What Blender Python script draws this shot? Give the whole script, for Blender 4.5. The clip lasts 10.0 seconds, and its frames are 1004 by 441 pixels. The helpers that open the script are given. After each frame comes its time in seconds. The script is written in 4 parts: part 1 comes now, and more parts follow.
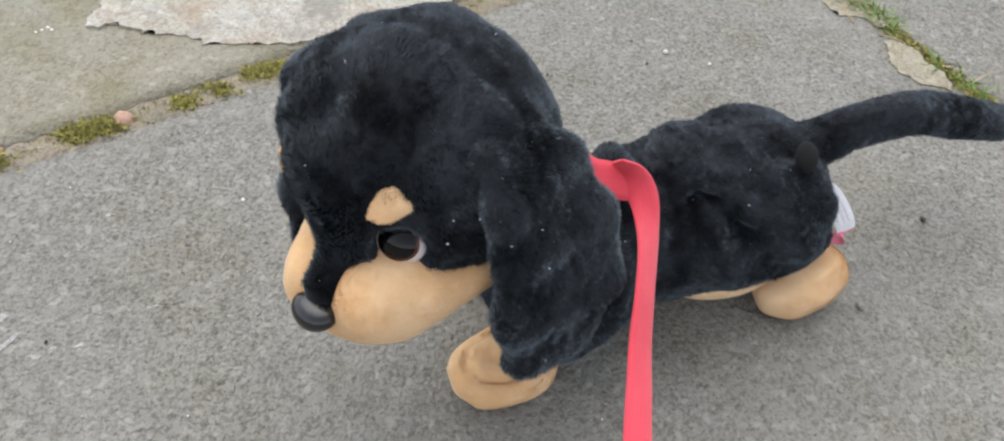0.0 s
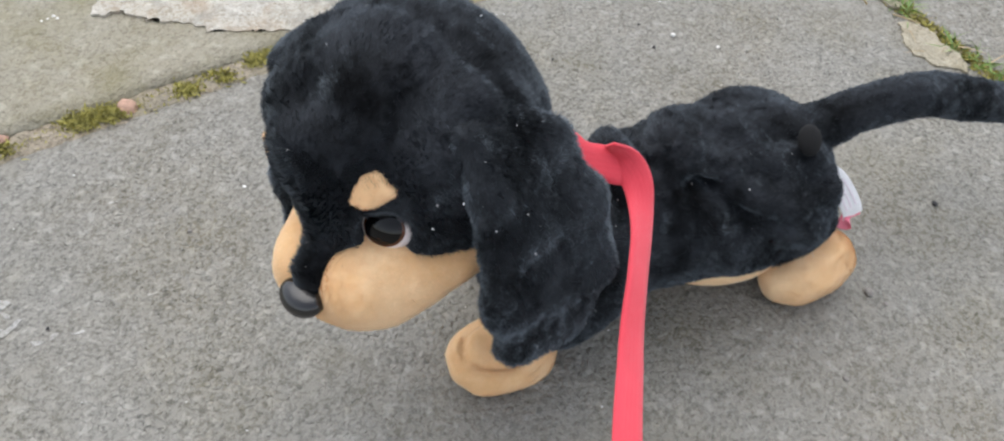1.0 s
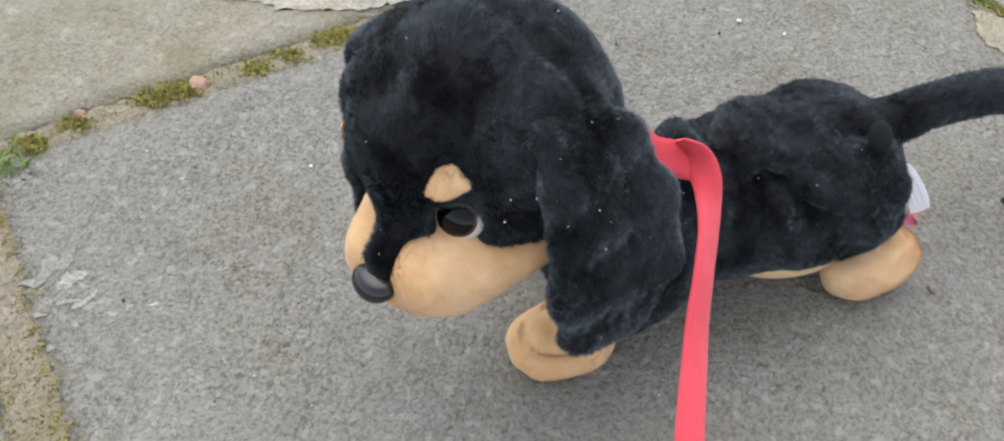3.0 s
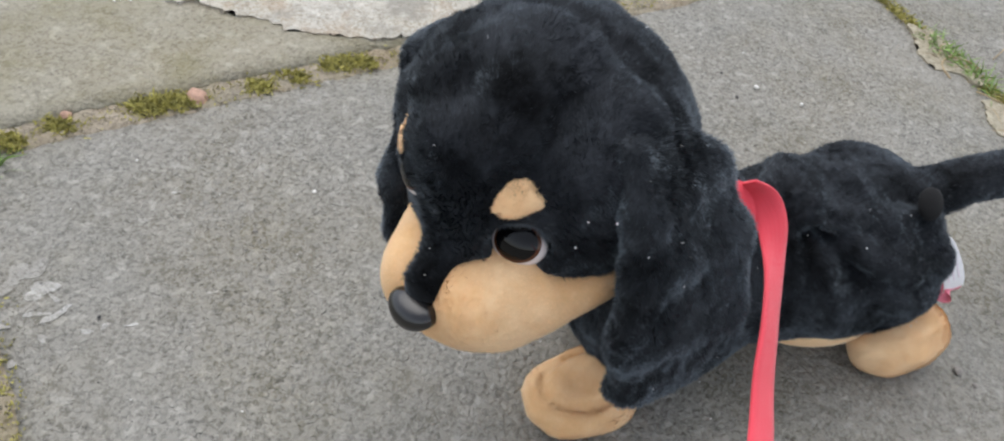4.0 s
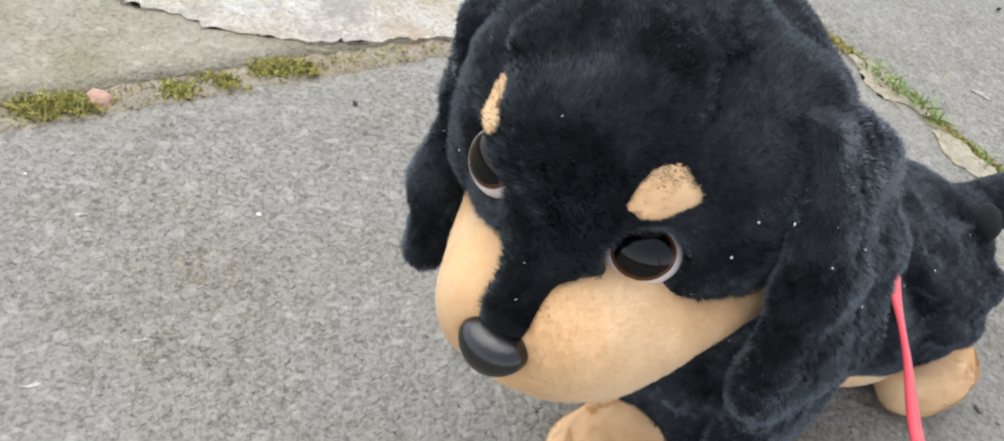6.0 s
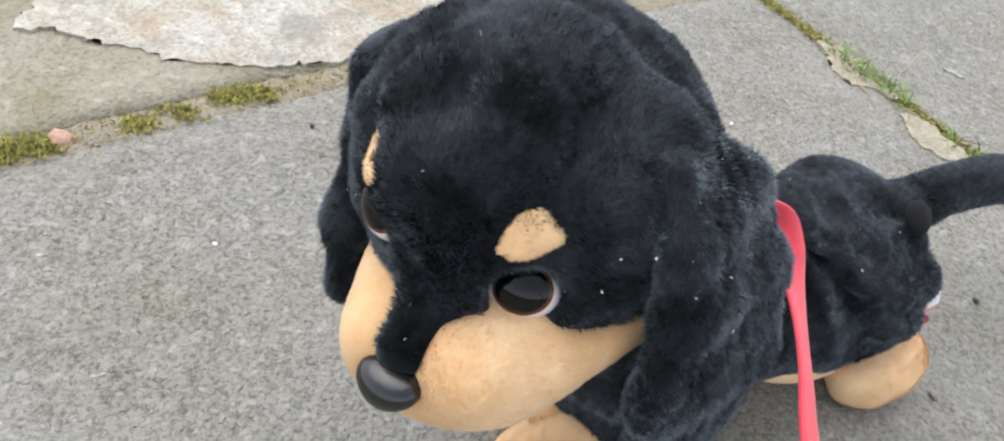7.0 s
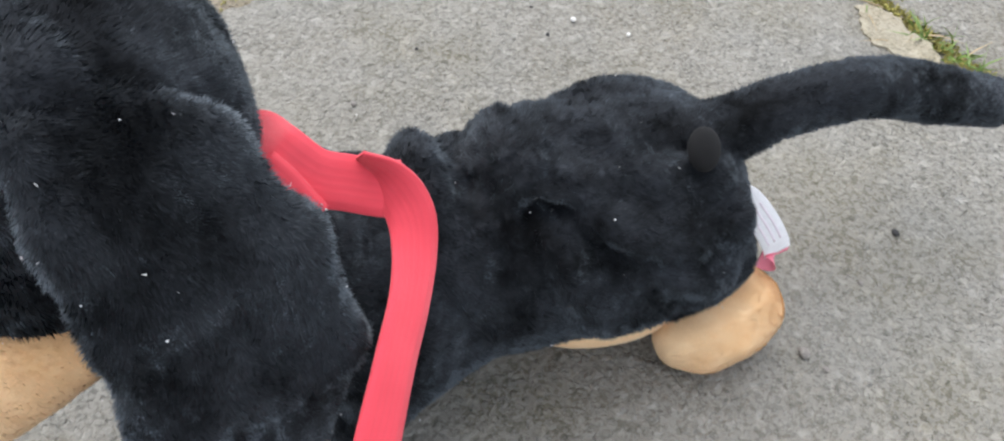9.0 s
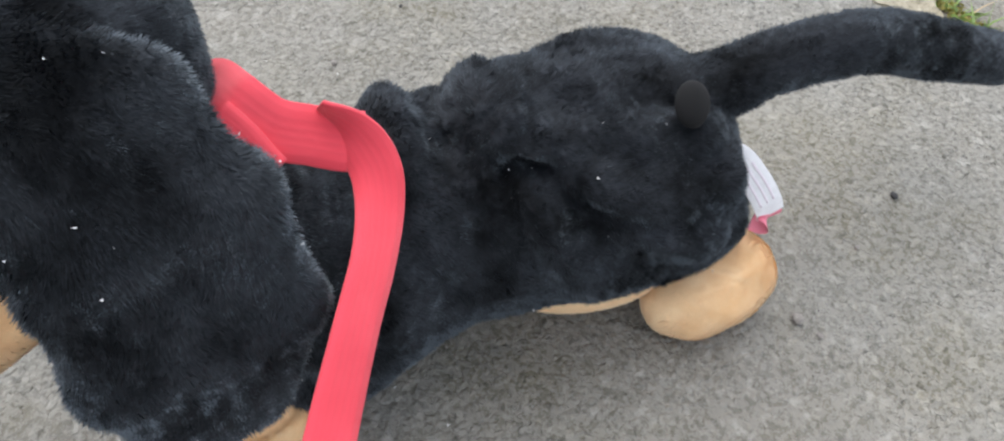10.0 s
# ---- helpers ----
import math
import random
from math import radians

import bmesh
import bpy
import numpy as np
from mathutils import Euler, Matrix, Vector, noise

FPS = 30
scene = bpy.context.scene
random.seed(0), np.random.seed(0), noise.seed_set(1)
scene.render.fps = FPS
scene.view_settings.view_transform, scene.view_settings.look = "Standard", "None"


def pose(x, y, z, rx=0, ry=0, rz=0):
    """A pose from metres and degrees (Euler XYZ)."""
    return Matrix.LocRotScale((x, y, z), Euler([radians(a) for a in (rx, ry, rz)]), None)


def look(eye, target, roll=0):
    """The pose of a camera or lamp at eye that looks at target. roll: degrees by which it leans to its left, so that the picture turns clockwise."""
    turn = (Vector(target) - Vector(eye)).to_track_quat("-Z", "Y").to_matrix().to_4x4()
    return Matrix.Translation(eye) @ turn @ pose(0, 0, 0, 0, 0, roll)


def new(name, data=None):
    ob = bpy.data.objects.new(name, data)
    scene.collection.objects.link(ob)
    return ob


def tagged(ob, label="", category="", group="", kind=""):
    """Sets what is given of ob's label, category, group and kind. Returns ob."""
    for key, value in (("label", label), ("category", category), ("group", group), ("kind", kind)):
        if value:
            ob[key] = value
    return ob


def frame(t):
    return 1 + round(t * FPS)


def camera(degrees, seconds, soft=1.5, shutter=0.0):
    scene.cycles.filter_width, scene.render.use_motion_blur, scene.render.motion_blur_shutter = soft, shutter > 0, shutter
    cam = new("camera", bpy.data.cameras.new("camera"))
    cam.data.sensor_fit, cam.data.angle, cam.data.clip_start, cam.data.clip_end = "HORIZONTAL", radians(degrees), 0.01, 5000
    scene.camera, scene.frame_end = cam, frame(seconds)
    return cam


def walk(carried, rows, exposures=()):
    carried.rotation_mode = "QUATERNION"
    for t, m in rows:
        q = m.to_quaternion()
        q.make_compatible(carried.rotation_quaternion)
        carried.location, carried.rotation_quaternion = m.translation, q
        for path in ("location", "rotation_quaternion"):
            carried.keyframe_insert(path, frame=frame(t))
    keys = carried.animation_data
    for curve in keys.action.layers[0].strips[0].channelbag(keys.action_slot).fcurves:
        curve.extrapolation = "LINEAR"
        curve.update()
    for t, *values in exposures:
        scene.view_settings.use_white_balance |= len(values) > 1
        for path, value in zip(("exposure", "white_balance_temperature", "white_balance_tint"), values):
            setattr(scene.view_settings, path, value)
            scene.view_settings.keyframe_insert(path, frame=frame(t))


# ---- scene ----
cam = camera(58.3, 10.0, soft=2.0)
METRES, EYE, TILT, LEAN, TURN = 0.4565, 0.3798, -50.79, -5.134, 0.0
ROWS = [
    (0.0, 0.0, 0.0, 0.0, 0.0, 0.0, -0.0),
    (0.5, 0.0113, 0.0045, -0.0014, 0.34, -0.32, -0.03),
    (1.0, 0.0275, 0.009, -0.0026, 1.6, -0.75, 0.23),
    (1.5, 0.033, -0.0146, 0.0073, 4.98, -4.2, -0.46),
    (2.0, 0.0216, -0.0149, 0.0037, 5.38, -4.29, -1.3),
    (3.5, -0.0106, 0.0094, 0.0125, 2.75, -0.35, -1.78),
    (4.0, -0.0782, 0.0562, -0.0272, 0.59, 2.34, -5.89),
    (4.5, -0.1704, 0.127, -0.0634, -2.49, 3.25, -8.35),
    (5.0, -0.2178, 0.1858, -0.0712, -8.26, 5.32, -6.46),
    (6.5, -0.2193, 0.2218, -0.058, -10.15, 6.77, -4.02),
    (7.0, -0.1513, 0.1816, -0.0263, -7.9, 5.56, -2.03),
    (7.5, -0.0906, 0.1603, -0.014, -4.06, 2.93, -2.37),
    (8.0, -0.0028, 0.17, 0.0069, -2.23, -0.07, -1.09),
    (8.5, 0.0963, 0.2068, 0.0172, 0.13, 0.38, -0.24),
    (9.0, 0.1764, 0.2729, 0.0135, 1.26, 0.09, 0.28),
    (9.5, 0.2047, 0.3025, 0.0149, -0.02, -1.23, 0.68),
    (10.0, 0.1911, 0.301, 0.0052, 1.37, -1.72, 0.28),
]
walk(cam, [(t, pose(0, 0, EYE, TILT, LEAN, TURN) @ pose(METRES * x, METRES * y, METRES * z, 90 + pitch, roll, yaw)) for t, x, y, z, yaw, pitch, roll in ROWS],
     exposures=[(0.0, 1.22), (2.0, 1.28), (3.5, 1.17), (4.0, 1.12), (4.5, 1.38), (5.0, 1.46), (6.5, 1.5), (7.0, 1.5), (7.5, 1.32), (8.0, 1.15), (8.5, 1.30), (9.0, 1.46), (9.5, 1.48), (10.0, 1.44)])


# ---- light ----
world = bpy.data.worlds.new("overcast_sky")
scene.world = world
world.use_nodes = True
wn, wl = world.node_tree.nodes, world.node_tree.links
sky = wn.new("ShaderNodeTexSky")
sky.sky_type, sky.sun_disc = "NISHITA", False
sky.sun_elevation, sky.sun_rotation = radians(66), radians(-28)
grey = wn.new("ShaderNodeHueSaturation")
grey.inputs["Saturation"].default_value = 0.38
wl.new(sky.outputs[0], grey.inputs["Color"])
wl.new(grey.outputs[0], wn["Background"].inputs["Color"])
wn["Background"].inputs["Strength"].default_value = 0.125
sun = new("sun", bpy.data.lights.new("sun", "SUN"))
sun.data.energy, sun.data.angle, sun.data.color = 0.8, radians(70), (1.0, 0.96, 0.9)
sun.matrix_world = look((-0.7, 1.3, 3.4), (0, 0, 0))

# ---- materials ----


def mat(name, colour, rough=0.8, **more):
    """A node material; returns it with its nodes, links and shader."""
    m = bpy.data.materials.new(name)
    m.use_nodes = True
    n, l = m.node_tree.nodes, m.node_tree.links
    b = n["Principled BSDF"]
    b.inputs["Base Color"].default_value = (*colour, 1)
    b.inputs["Roughness"].default_value = rough
    for key, value in more.items():
        b.inputs[key.replace("_", " ")].default_value = value
    return m, n, l, b


def noise_node(n, l, scale, detail=4.0, rough=0.55, coords="Object", kind="ShaderNodeTexNoise"):
    tc = n.new("ShaderNodeTexCoord")
    t = n.new(kind)
    t.inputs["Scale"].default_value = scale
    if "Detail" in t.inputs:
        t.inputs["Detail"].default_value = detail
    if "Roughness" in t.inputs:
        t.inputs["Roughness"].default_value = rough
    l.new(tc.outputs[coords], t.inputs["Vector"])
    return t


def ramp(n, l, source, stops):
    r = n.new("ShaderNodeValToRGB")
    while len(r.color_ramp.elements) < len(stops):
        r.color_ramp.elements.new(0.5)
    for e, (p, c) in zip(r.color_ramp.elements, stops):
        e.position, e.color = p, (*c, 1) if len(c) == 3 else c
    l.new(source, r.inputs[0])
    return r.outputs[0]


def mix(n, l, a, b, fac, mode="MIX"):
    m = n.new("ShaderNodeMix")
    m.data_type, m.blend_type = "RGBA", mode
    for sock, v in ((m.inputs[6], a), (m.inputs[7], b), (m.inputs[0], fac)):
        if isinstance(v, (int, float)):
            sock.default_value = v
        elif isinstance(v, tuple):
            sock.default_value = (*v, 1)
        else:
            l.new(v, sock)
    return m.outputs[2]


def bump(n, l, b, height, strength, distance, chain=None):
    k = n.new("ShaderNodeBump")
    k.inputs["Strength"].default_value, k.inputs["Distance"].default_value = strength, distance
    l.new(height, k.inputs["Height"])
    if chain is not None:
        l.new(chain, k.inputs["Normal"])
    l.new(k.outputs[0], b.inputs["Normal"])
    return k.outputs[0]


def plush(name, dark, light, sheen, tint, relief=0.5, fibre=(0.45, 1.6)):
    m, n, l, b = mat(name, dark, 0.85)
    big = noise_node(n, l, 34, 4, 0.6)
    fine = noise_node(n, l, 420, 3)
    # this mottle paints in how pile lying different ways takes the light
    c = ramp(n, l, big.outputs[0], [(0.38, dark), (0.62, light)])
    c2 = mix(n, l, c, light, ramp(n, l, fine.outputs[0], [(0.5, (0, 0, 0)), (0.8, (0.3, 0.3, 0.3))]))
    each = n.new("ShaderNodeNewGeometry")
    c2 = mix(n, l, c2, ramp(n, l, each.outputs["Random Per Island"], [(0.0, (fibre[0],) * 3), (1.0, (fibre[1],) * 3)]), 1.0, "MULTIPLY")
    l.new(c2, b.inputs["Base Color"])
    b.inputs["Sheen Weight"].default_value = sheen
    b.inputs["Sheen Roughness"].default_value = 0.45
    b.inputs["Sheen Tint"].default_value = (*tint, 1)
    b.inputs["Specular IOR Level"].default_value = 0.12
    if relief:
        bump(n, l, b, fine.outputs[0], relief, 0.001)
    return m


BLACK = plush("black_plush", (0.0022, 0.0024, 0.0029), (0.032, 0.0356, 0.0420), 0.24, (0.75, 0.88, 1.0), 0.4)
# the ears' paler black and sheen hold the brighter light on them
LIT_EAR_BLACK = plush("black_ear_plush", (0.0035, 0.0039, 0.0047), (0.037, 0.0412, 0.0475), 0.40, (0.75, 0.88, 1.0), 0.4)
TAN = plush("tan_plush", (0.83, 0.515, 0.255), (0.93, 0.655, 0.385), 0.4, (1.0, 0.9, 0.75), 0.0, (0.94, 1.06))
DARK_FELT = mat("black_felt", (0.003, 0.003, 0.0035), 0.95)[0]
EYE_WHITE = mat("white_plastic", (0.74, 0.67, 0.65), 0.1)[0]
EYE_BROWN = mat("brown_plastic", (0.09, 0.034, 0.016), 0.08, IOR=1.4)[0]
EYE_BLACK = mat("black_glossy_plastic", (0.002, 0.002, 0.0025), 0.08, IOR=1.38)[0]


def make_nose():
    m, n, l, b = mat("black_nose_plastic", (0.004, 0.004, 0.005), 0.26, IOR=1.65)
    t = noise_node(n, l, 900, 2)
    bump(n, l, b, t.outputs[0], 0.12, 0.0006)
    return m


NOSE = make_nose()


def make_webbing():
    m, n, l, b = mat("red_webbing", (0.80, 0.045, 0.075), 0.65)
    tc = n.new("ShaderNodeTexCoord")
    w = n.new("ShaderNodeTexWave")
    w.wave_type, w.bands_direction = "BANDS", "X"
    w.inputs["Scale"].default_value, w.inputs["Distortion"].default_value = 2.2, 0.4
    l.new(tc.outputs["UV"], w.inputs["Vector"])
    w2 = n.new("ShaderNodeTexWave")
    w2.wave_type, w2.bands_direction = "BANDS", "Y"
    w2.inputs["Scale"].default_value, w2.inputs["Distortion"].default_value = 60, 0.6
    l.new(tc.outputs["UV"], w2.inputs["Vector"])
    t = noise_node(n, l, 45, 3)
    c = ramp(n, l, t.outputs[0], [(0.3, (0.78, 0.045, 0.075)), (0.7, (0.88, 0.065, 0.10))])
    c = mix(n, l, c, (0.6, 0.03, 0.05), ramp(n, l, w.outputs[0], [(0.0, (0.12, 0.12, 0.12)), (0.35, (0, 0, 0))]))
    l.new(c, b.inputs["Base Color"])
    b.inputs["Sheen Weight"].default_value = 0.25
    k = bump(n, l, b, w.outputs[0], 0.1, 0.0004)
    bump(n, l, b, w2.outputs[0], 0.3, 0.0004, k)
    return m


WEBBING = make_webbing()


def make_concrete(name, dark, mid, light, moss=0.0, curls=0.2, blotch=0.0, grains=0.45):
    m, n, l, b = mat(name, mid, 0.88)
    big = noise_node(n, l, 6, 5, 0.6)
    patch = noise_node(n, l, 45, 5, 0.6)
    grit = noise_node(n, l, 420, 4, 0.65)
    cell = noise_node(n, l, 520, kind="ShaderNodeTexVoronoi")
    warp = noise_node(n, l, 190, 3, 0.6)
    worm = noise_node(n, l, 300, 2, 0.5)
    c = ramp(n, l, big.outputs[0], [(0.3, dark), (0.5, mid), (0.72, light)])
    c = mix(n, l, c, ramp(n, l, patch.outputs[0], [(0.3, dark), (0.5, mid), (0.72, light)]), 0.5)
    c = mix(n, l, c, ramp(n, l, grit.outputs[0], [(0.25, tuple(v * 0.7 for v in dark)), (0.5, mid), (0.78, light)]), 0.3)
    pits = ramp(n, l, worm.outputs[0], [(0.30, (0.4, 0.4, 0.4)), (0.37, (0, 0, 0))])
    c = mix(n, l, c, tuple(v * 0.5 for v in dark), pits)
    curl = noise_node(n, l, 300, 1.0, 0.5)
    where = noise_node(n, l, 330, 2, 0.5)
    tone = noise_node(n, l, 9, 3, 0.5)
    c = mix(n, l, c, (1.0, 0.955, 0.89), ramp(n, l, tone.outputs[0], [(0.42, (0, 0, 0)), (0.62, (0.8, 0.8, 0.8))]), "MULTIPLY")
    line = ramp(n, l, curl.outputs[0], [(0.425, (0, 0, 0)), (0.465, (1, 1, 1)), (0.495, (1, 1, 1)), (0.53, (0, 0, 0))])
    line = mix(n, l, (0, 0, 0), line, ramp(n, l, where.outputs[0], [(0.53, (0, 0, 0)), (0.60, (1, 1, 1))]))
    zone = noise_node(n, l, 11, 3, 0.6)
    line = mix(n, l, (0, 0, 0), line, ramp(n, l, zone.outputs[0], [(0.42, (0.15, 0.15, 0.15)), (0.62, (1, 1, 1))]))
    c = mix(n, l, c, tuple(v * 0.3 for v in dark), mix(n, l, (0, 0, 0), line, curls))
    flake = noise_node(n, l, 130, 3, 0.55)
    c = mix(n, l, c, tuple(min(1, v * 1.25) for v in light), ramp(n, l, flake.outputs[0], [(0.57, (0, 0, 0)), (0.66, (0.7, 0.7, 0.7))]))
    # grains of the aggregate that wear has laid bare, 2 to 5 mm across
    bend = noise_node(n, l, 160, 2, 0.5)
    shift = n.new("ShaderNodeVectorMath")
    shift.operation = "MULTIPLY_ADD"
    tc = n.new("ShaderNodeTexCoord")
    l.new(bend.outputs["Color"], shift.inputs[0])
    shift.inputs[1].default_value = (0.006, 0.006, 0.006)
    l.new(tc.outputs["Object"], shift.inputs[2])
    stone = n.new("ShaderNodeTexVoronoi")
    stone.inputs["Scale"].default_value = 300
    l.new(shift.outputs[0], stone.inputs["Vector"])
    bare = ramp(n, l, zone.outputs[0], [(0.34, (0.25, 0.25, 0.25)), (0.6, (1, 1, 1))])
    grain = ramp(n, l, stone.outputs["Color"], [(0.15, tuple(v * 0.55 for v in dark)), (0.45, mid), (0.72, light), (0.95, tuple(min(1, v * 1.35) for v in light))])
    rim = ramp(n, l, stone.outputs["Distance"], [(0.30, (1, 1, 1)), (0.62, (0, 0, 0))])
    c = mix(n, l, c, grain, mix(n, l, (0, 0, 0), mix(n, l, (0, 0, 0), bare, rim), grains))
    # darker, faintly green and brown patches at random
    olive = noise_node(n, l, 13, 5, 0.65)
    c = mix(n, l, c, (0.75, 0.715, 0.60), ramp(n, l, olive.outputs[0], [(0.45, (0, 0, 0)), (0.66, (0.9, 0.9, 0.9))]), "MULTIPLY")
    speck = ramp(n, l, cell.outputs["Color"], [(0.93, (0, 0, 0)), (0.98, (0.35, 0.35, 0.35))])
    c = mix(n, l, c, tuple(min(1, v * 1.3) for v in light), speck)
    if blotch:
        g = noise_node(n, l, 26, 5, 0.65)
        c = mix(n, l, c, (0.34, 0.25, 0.17), ramp(n, l, g.outputs[0], [(0.5, (0, 0, 0)), (0.68, (blotch, blotch, blotch))]))
        g = noise_node(n, l, 17, 5, 0.7)
        c = mix(n, l, c, (0.24, 0.225, 0.19), ramp(n, l, g.outputs[0], [(0.5, (0, 0, 0)), (0.62, (blotch, blotch, blotch))]))
    if moss:
        g = noise_node(n, l, 22, 6, 0.7)
        c = mix(n, l, c, (0.17, 0.15, 0.06), ramp(n, l, g.outputs[0], [(0.45, (0, 0, 0)), (0.75, (moss, moss, moss))]))
    l.new(c, b.inputs["Base Color"])
    l.new(ramp(n, l, grit.outputs[0], [(0.2, (0.7, 0.7, 0.7)), (0.8, (0.97, 0.97, 0.97))]), b.inputs["Roughness"])
    k = bump(n, l, b, warp.outputs[0], 0.4, 0.0022)
    k = bump(n, l, b, worm.outputs[0], 0.4, 0.0014, k)
    k = bump(n, l, b, grit.outputs[0], 0.35, 0.0008, k)
    k = bump(n, l, b, rim, 0.8 * grains, 0.0012, k)
    low_line = n.new("ShaderNodeInvert")
    l.new(line, low_line.inputs["Color"])
    bump(n, l, b, low_line.outputs[0], min(1.0, curls * 2.6), 0.0018, k)
    return m


SLAB = make_concrete("grey_paving_concrete", (0.120, 0.115, 0.100), (0.189, 0.181, 0.158), (0.282, 0.271, 0.242), curls=0.25, grains=0.6)
SLAB_MOSSY = make_concrete("mossy_paving_concrete", (0.17, 0.154, 0.115), (0.24, 0.222, 0.172), (0.31, 0.29, 0.23), 0.6)
MORTAR = make_concrete("brown_mortar", (0.14, 0.115, 0.08), (0.235, 0.20, 0.148), (0.33, 0.285, 0.22), 0.6, 0.5, 0.4)
SKIM = make_concrete("pale_worn_screed", (0.25, 0.215, 0.165), (0.36, 0.33, 0.275), (0.49, 0.47, 0.425), blotch=0.75, curls=0.1)
STAIN = make_concrete("pale_cement", (0.23, 0.22, 0.20), (0.30, 0.295, 0.275), (0.40, 0.39, 0.37))
DULL_STAIN = make_concrete("faded_cement", (0.19, 0.18, 0.16), (0.25, 0.24, 0.22), (0.33, 0.32, 0.295))
SAND = make_concrete("sandy_mortar", (0.21, 0.185, 0.13), (0.30, 0.27, 0.20), (0.37, 0.335, 0.26))
SOIL = make_concrete("earth", (0.05, 0.04, 0.028), (0.085, 0.068, 0.048), (0.13, 0.105, 0.075))


def plain(name, colour, rough, vary=0.35, scale=300.0):
    m, n, l, b = mat(name, colour, rough)
    t = noise_node(n, l, scale, 4)
    c = ramp(n, l, t.outputs[0], [(0.3, tuple(v * (1 - vary) for v in colour)), (0.7, tuple(min(1, v * (1 + vary)) for v in colour))])
    l.new(c, b.inputs["Base Color"])
    bump(n, l, b, t.outputs[0], 0.3, 0.0006)
    return m


MOSS = plain("green_moss", (0.33, 0.30, 0.085), 0.9, 0.5, 250)
GRASS = plain("grass_green", (0.20, 0.30, 0.08), 0.55, 0.4, 120)
STRAW = plain("dry_straw", (0.38, 0.29, 0.17), 0.8, 0.3, 150)
CHIP = plain("white_stone", (0.75, 0.73, 0.70), 0.7, 0.15)
DARK_STONE = plain("dark_stone", (0.035, 0.033, 0.033), 0.7)
GREY_STONE = plain("grey_stone", (0.24, 0.22, 0.20), 0.8)
PINK_STONE = plain("pink_sandstone", (0.42, 0.26, 0.19), 0.85, 0.3)
LINT = mat("white_lint", (0.8, 0.8, 0.8), 0.9)[0]
SATIN = plain("white_satin", (0.86, 0.85, 0.87), 0.45, 0.05)
PRINT = mat("pale_violet_print", (0.84, 0.76, 0.82), 0.6)[0]
PINK = mat("pink_print", (0.80, 0.22, 0.30), 0.6)[0]

# ---- mesh helpers ----
K = 0.913  # metres to one unit of the plan in which the shapes below are given
rng = np.random.default_rng(7)


def mesh_object(name, verts, faces, material, parent=None, label="", smooth=True, normals=None):
    me = bpy.data.meshes.new(name)
    me.from_pydata((np.asarray(verts, float) * K).tolist(), [], faces if isinstance(faces, list) else faces.tolist())
    for m in material if isinstance(material, (list, tuple)) else [material]:
        me.materials.append(m)
    me.polygons.foreach_set("use_smooth", [smooth] * len(me.polygons))
    me.update()
    if normals is not None:
        me.normals_split_custom_set_from_vertices(normals.tolist())
    ob = new(name, me)
    if parent is not None:
        ob.parent = parent
    return tagged(ob, label)


def unit(v):
    v = np.asarray(v, float)
    return v / np.maximum(np.linalg.norm(v, axis=-1, keepdims=True), 1e-12)


def ell(P, c, r):
    q = P - np.asarray(c)
    r = np.asarray(r, float)
    k0 = np.linalg.norm(q / r, axis=-1)
    k1 = np.linalg.norm(q / (r * r), axis=-1)
    return k0 * (k0 - 1) / np.maximum(k1, 1e-9)


def cap(P, a, b, ra, rb):
    a, b = np.asarray(a, float), np.asarray(b, float)
    t = np.clip(((P - a) @ (b - a)) / ((b - a) @ (b - a)), 0, 1)
    return np.linalg.norm(P - a - t[..., None] * (b - a), axis=-1) - (ra + (rb - ra) * t)


def smin(a, b, k):
    h = np.maximum(k - np.abs(a - b), 0) / k
    return np.minimum(a, b) - h * h * k * 0.25


def smax(a, b, k):
    return -smin(-a, -b, k)


def lumps(P, size, seed, n=7):
    """Smooth bumps of about that size, from -1 to 1."""
    g = np.random.default_rng(seed)
    d = unit(g.normal(size=(n, 3))) * (2 * np.pi / size) * g.uniform(0.6, 1.3, (n, 1))
    return np.sin(P @ d.T + g.uniform(0, 6.28, n)).sum(-1) / n * 1.6


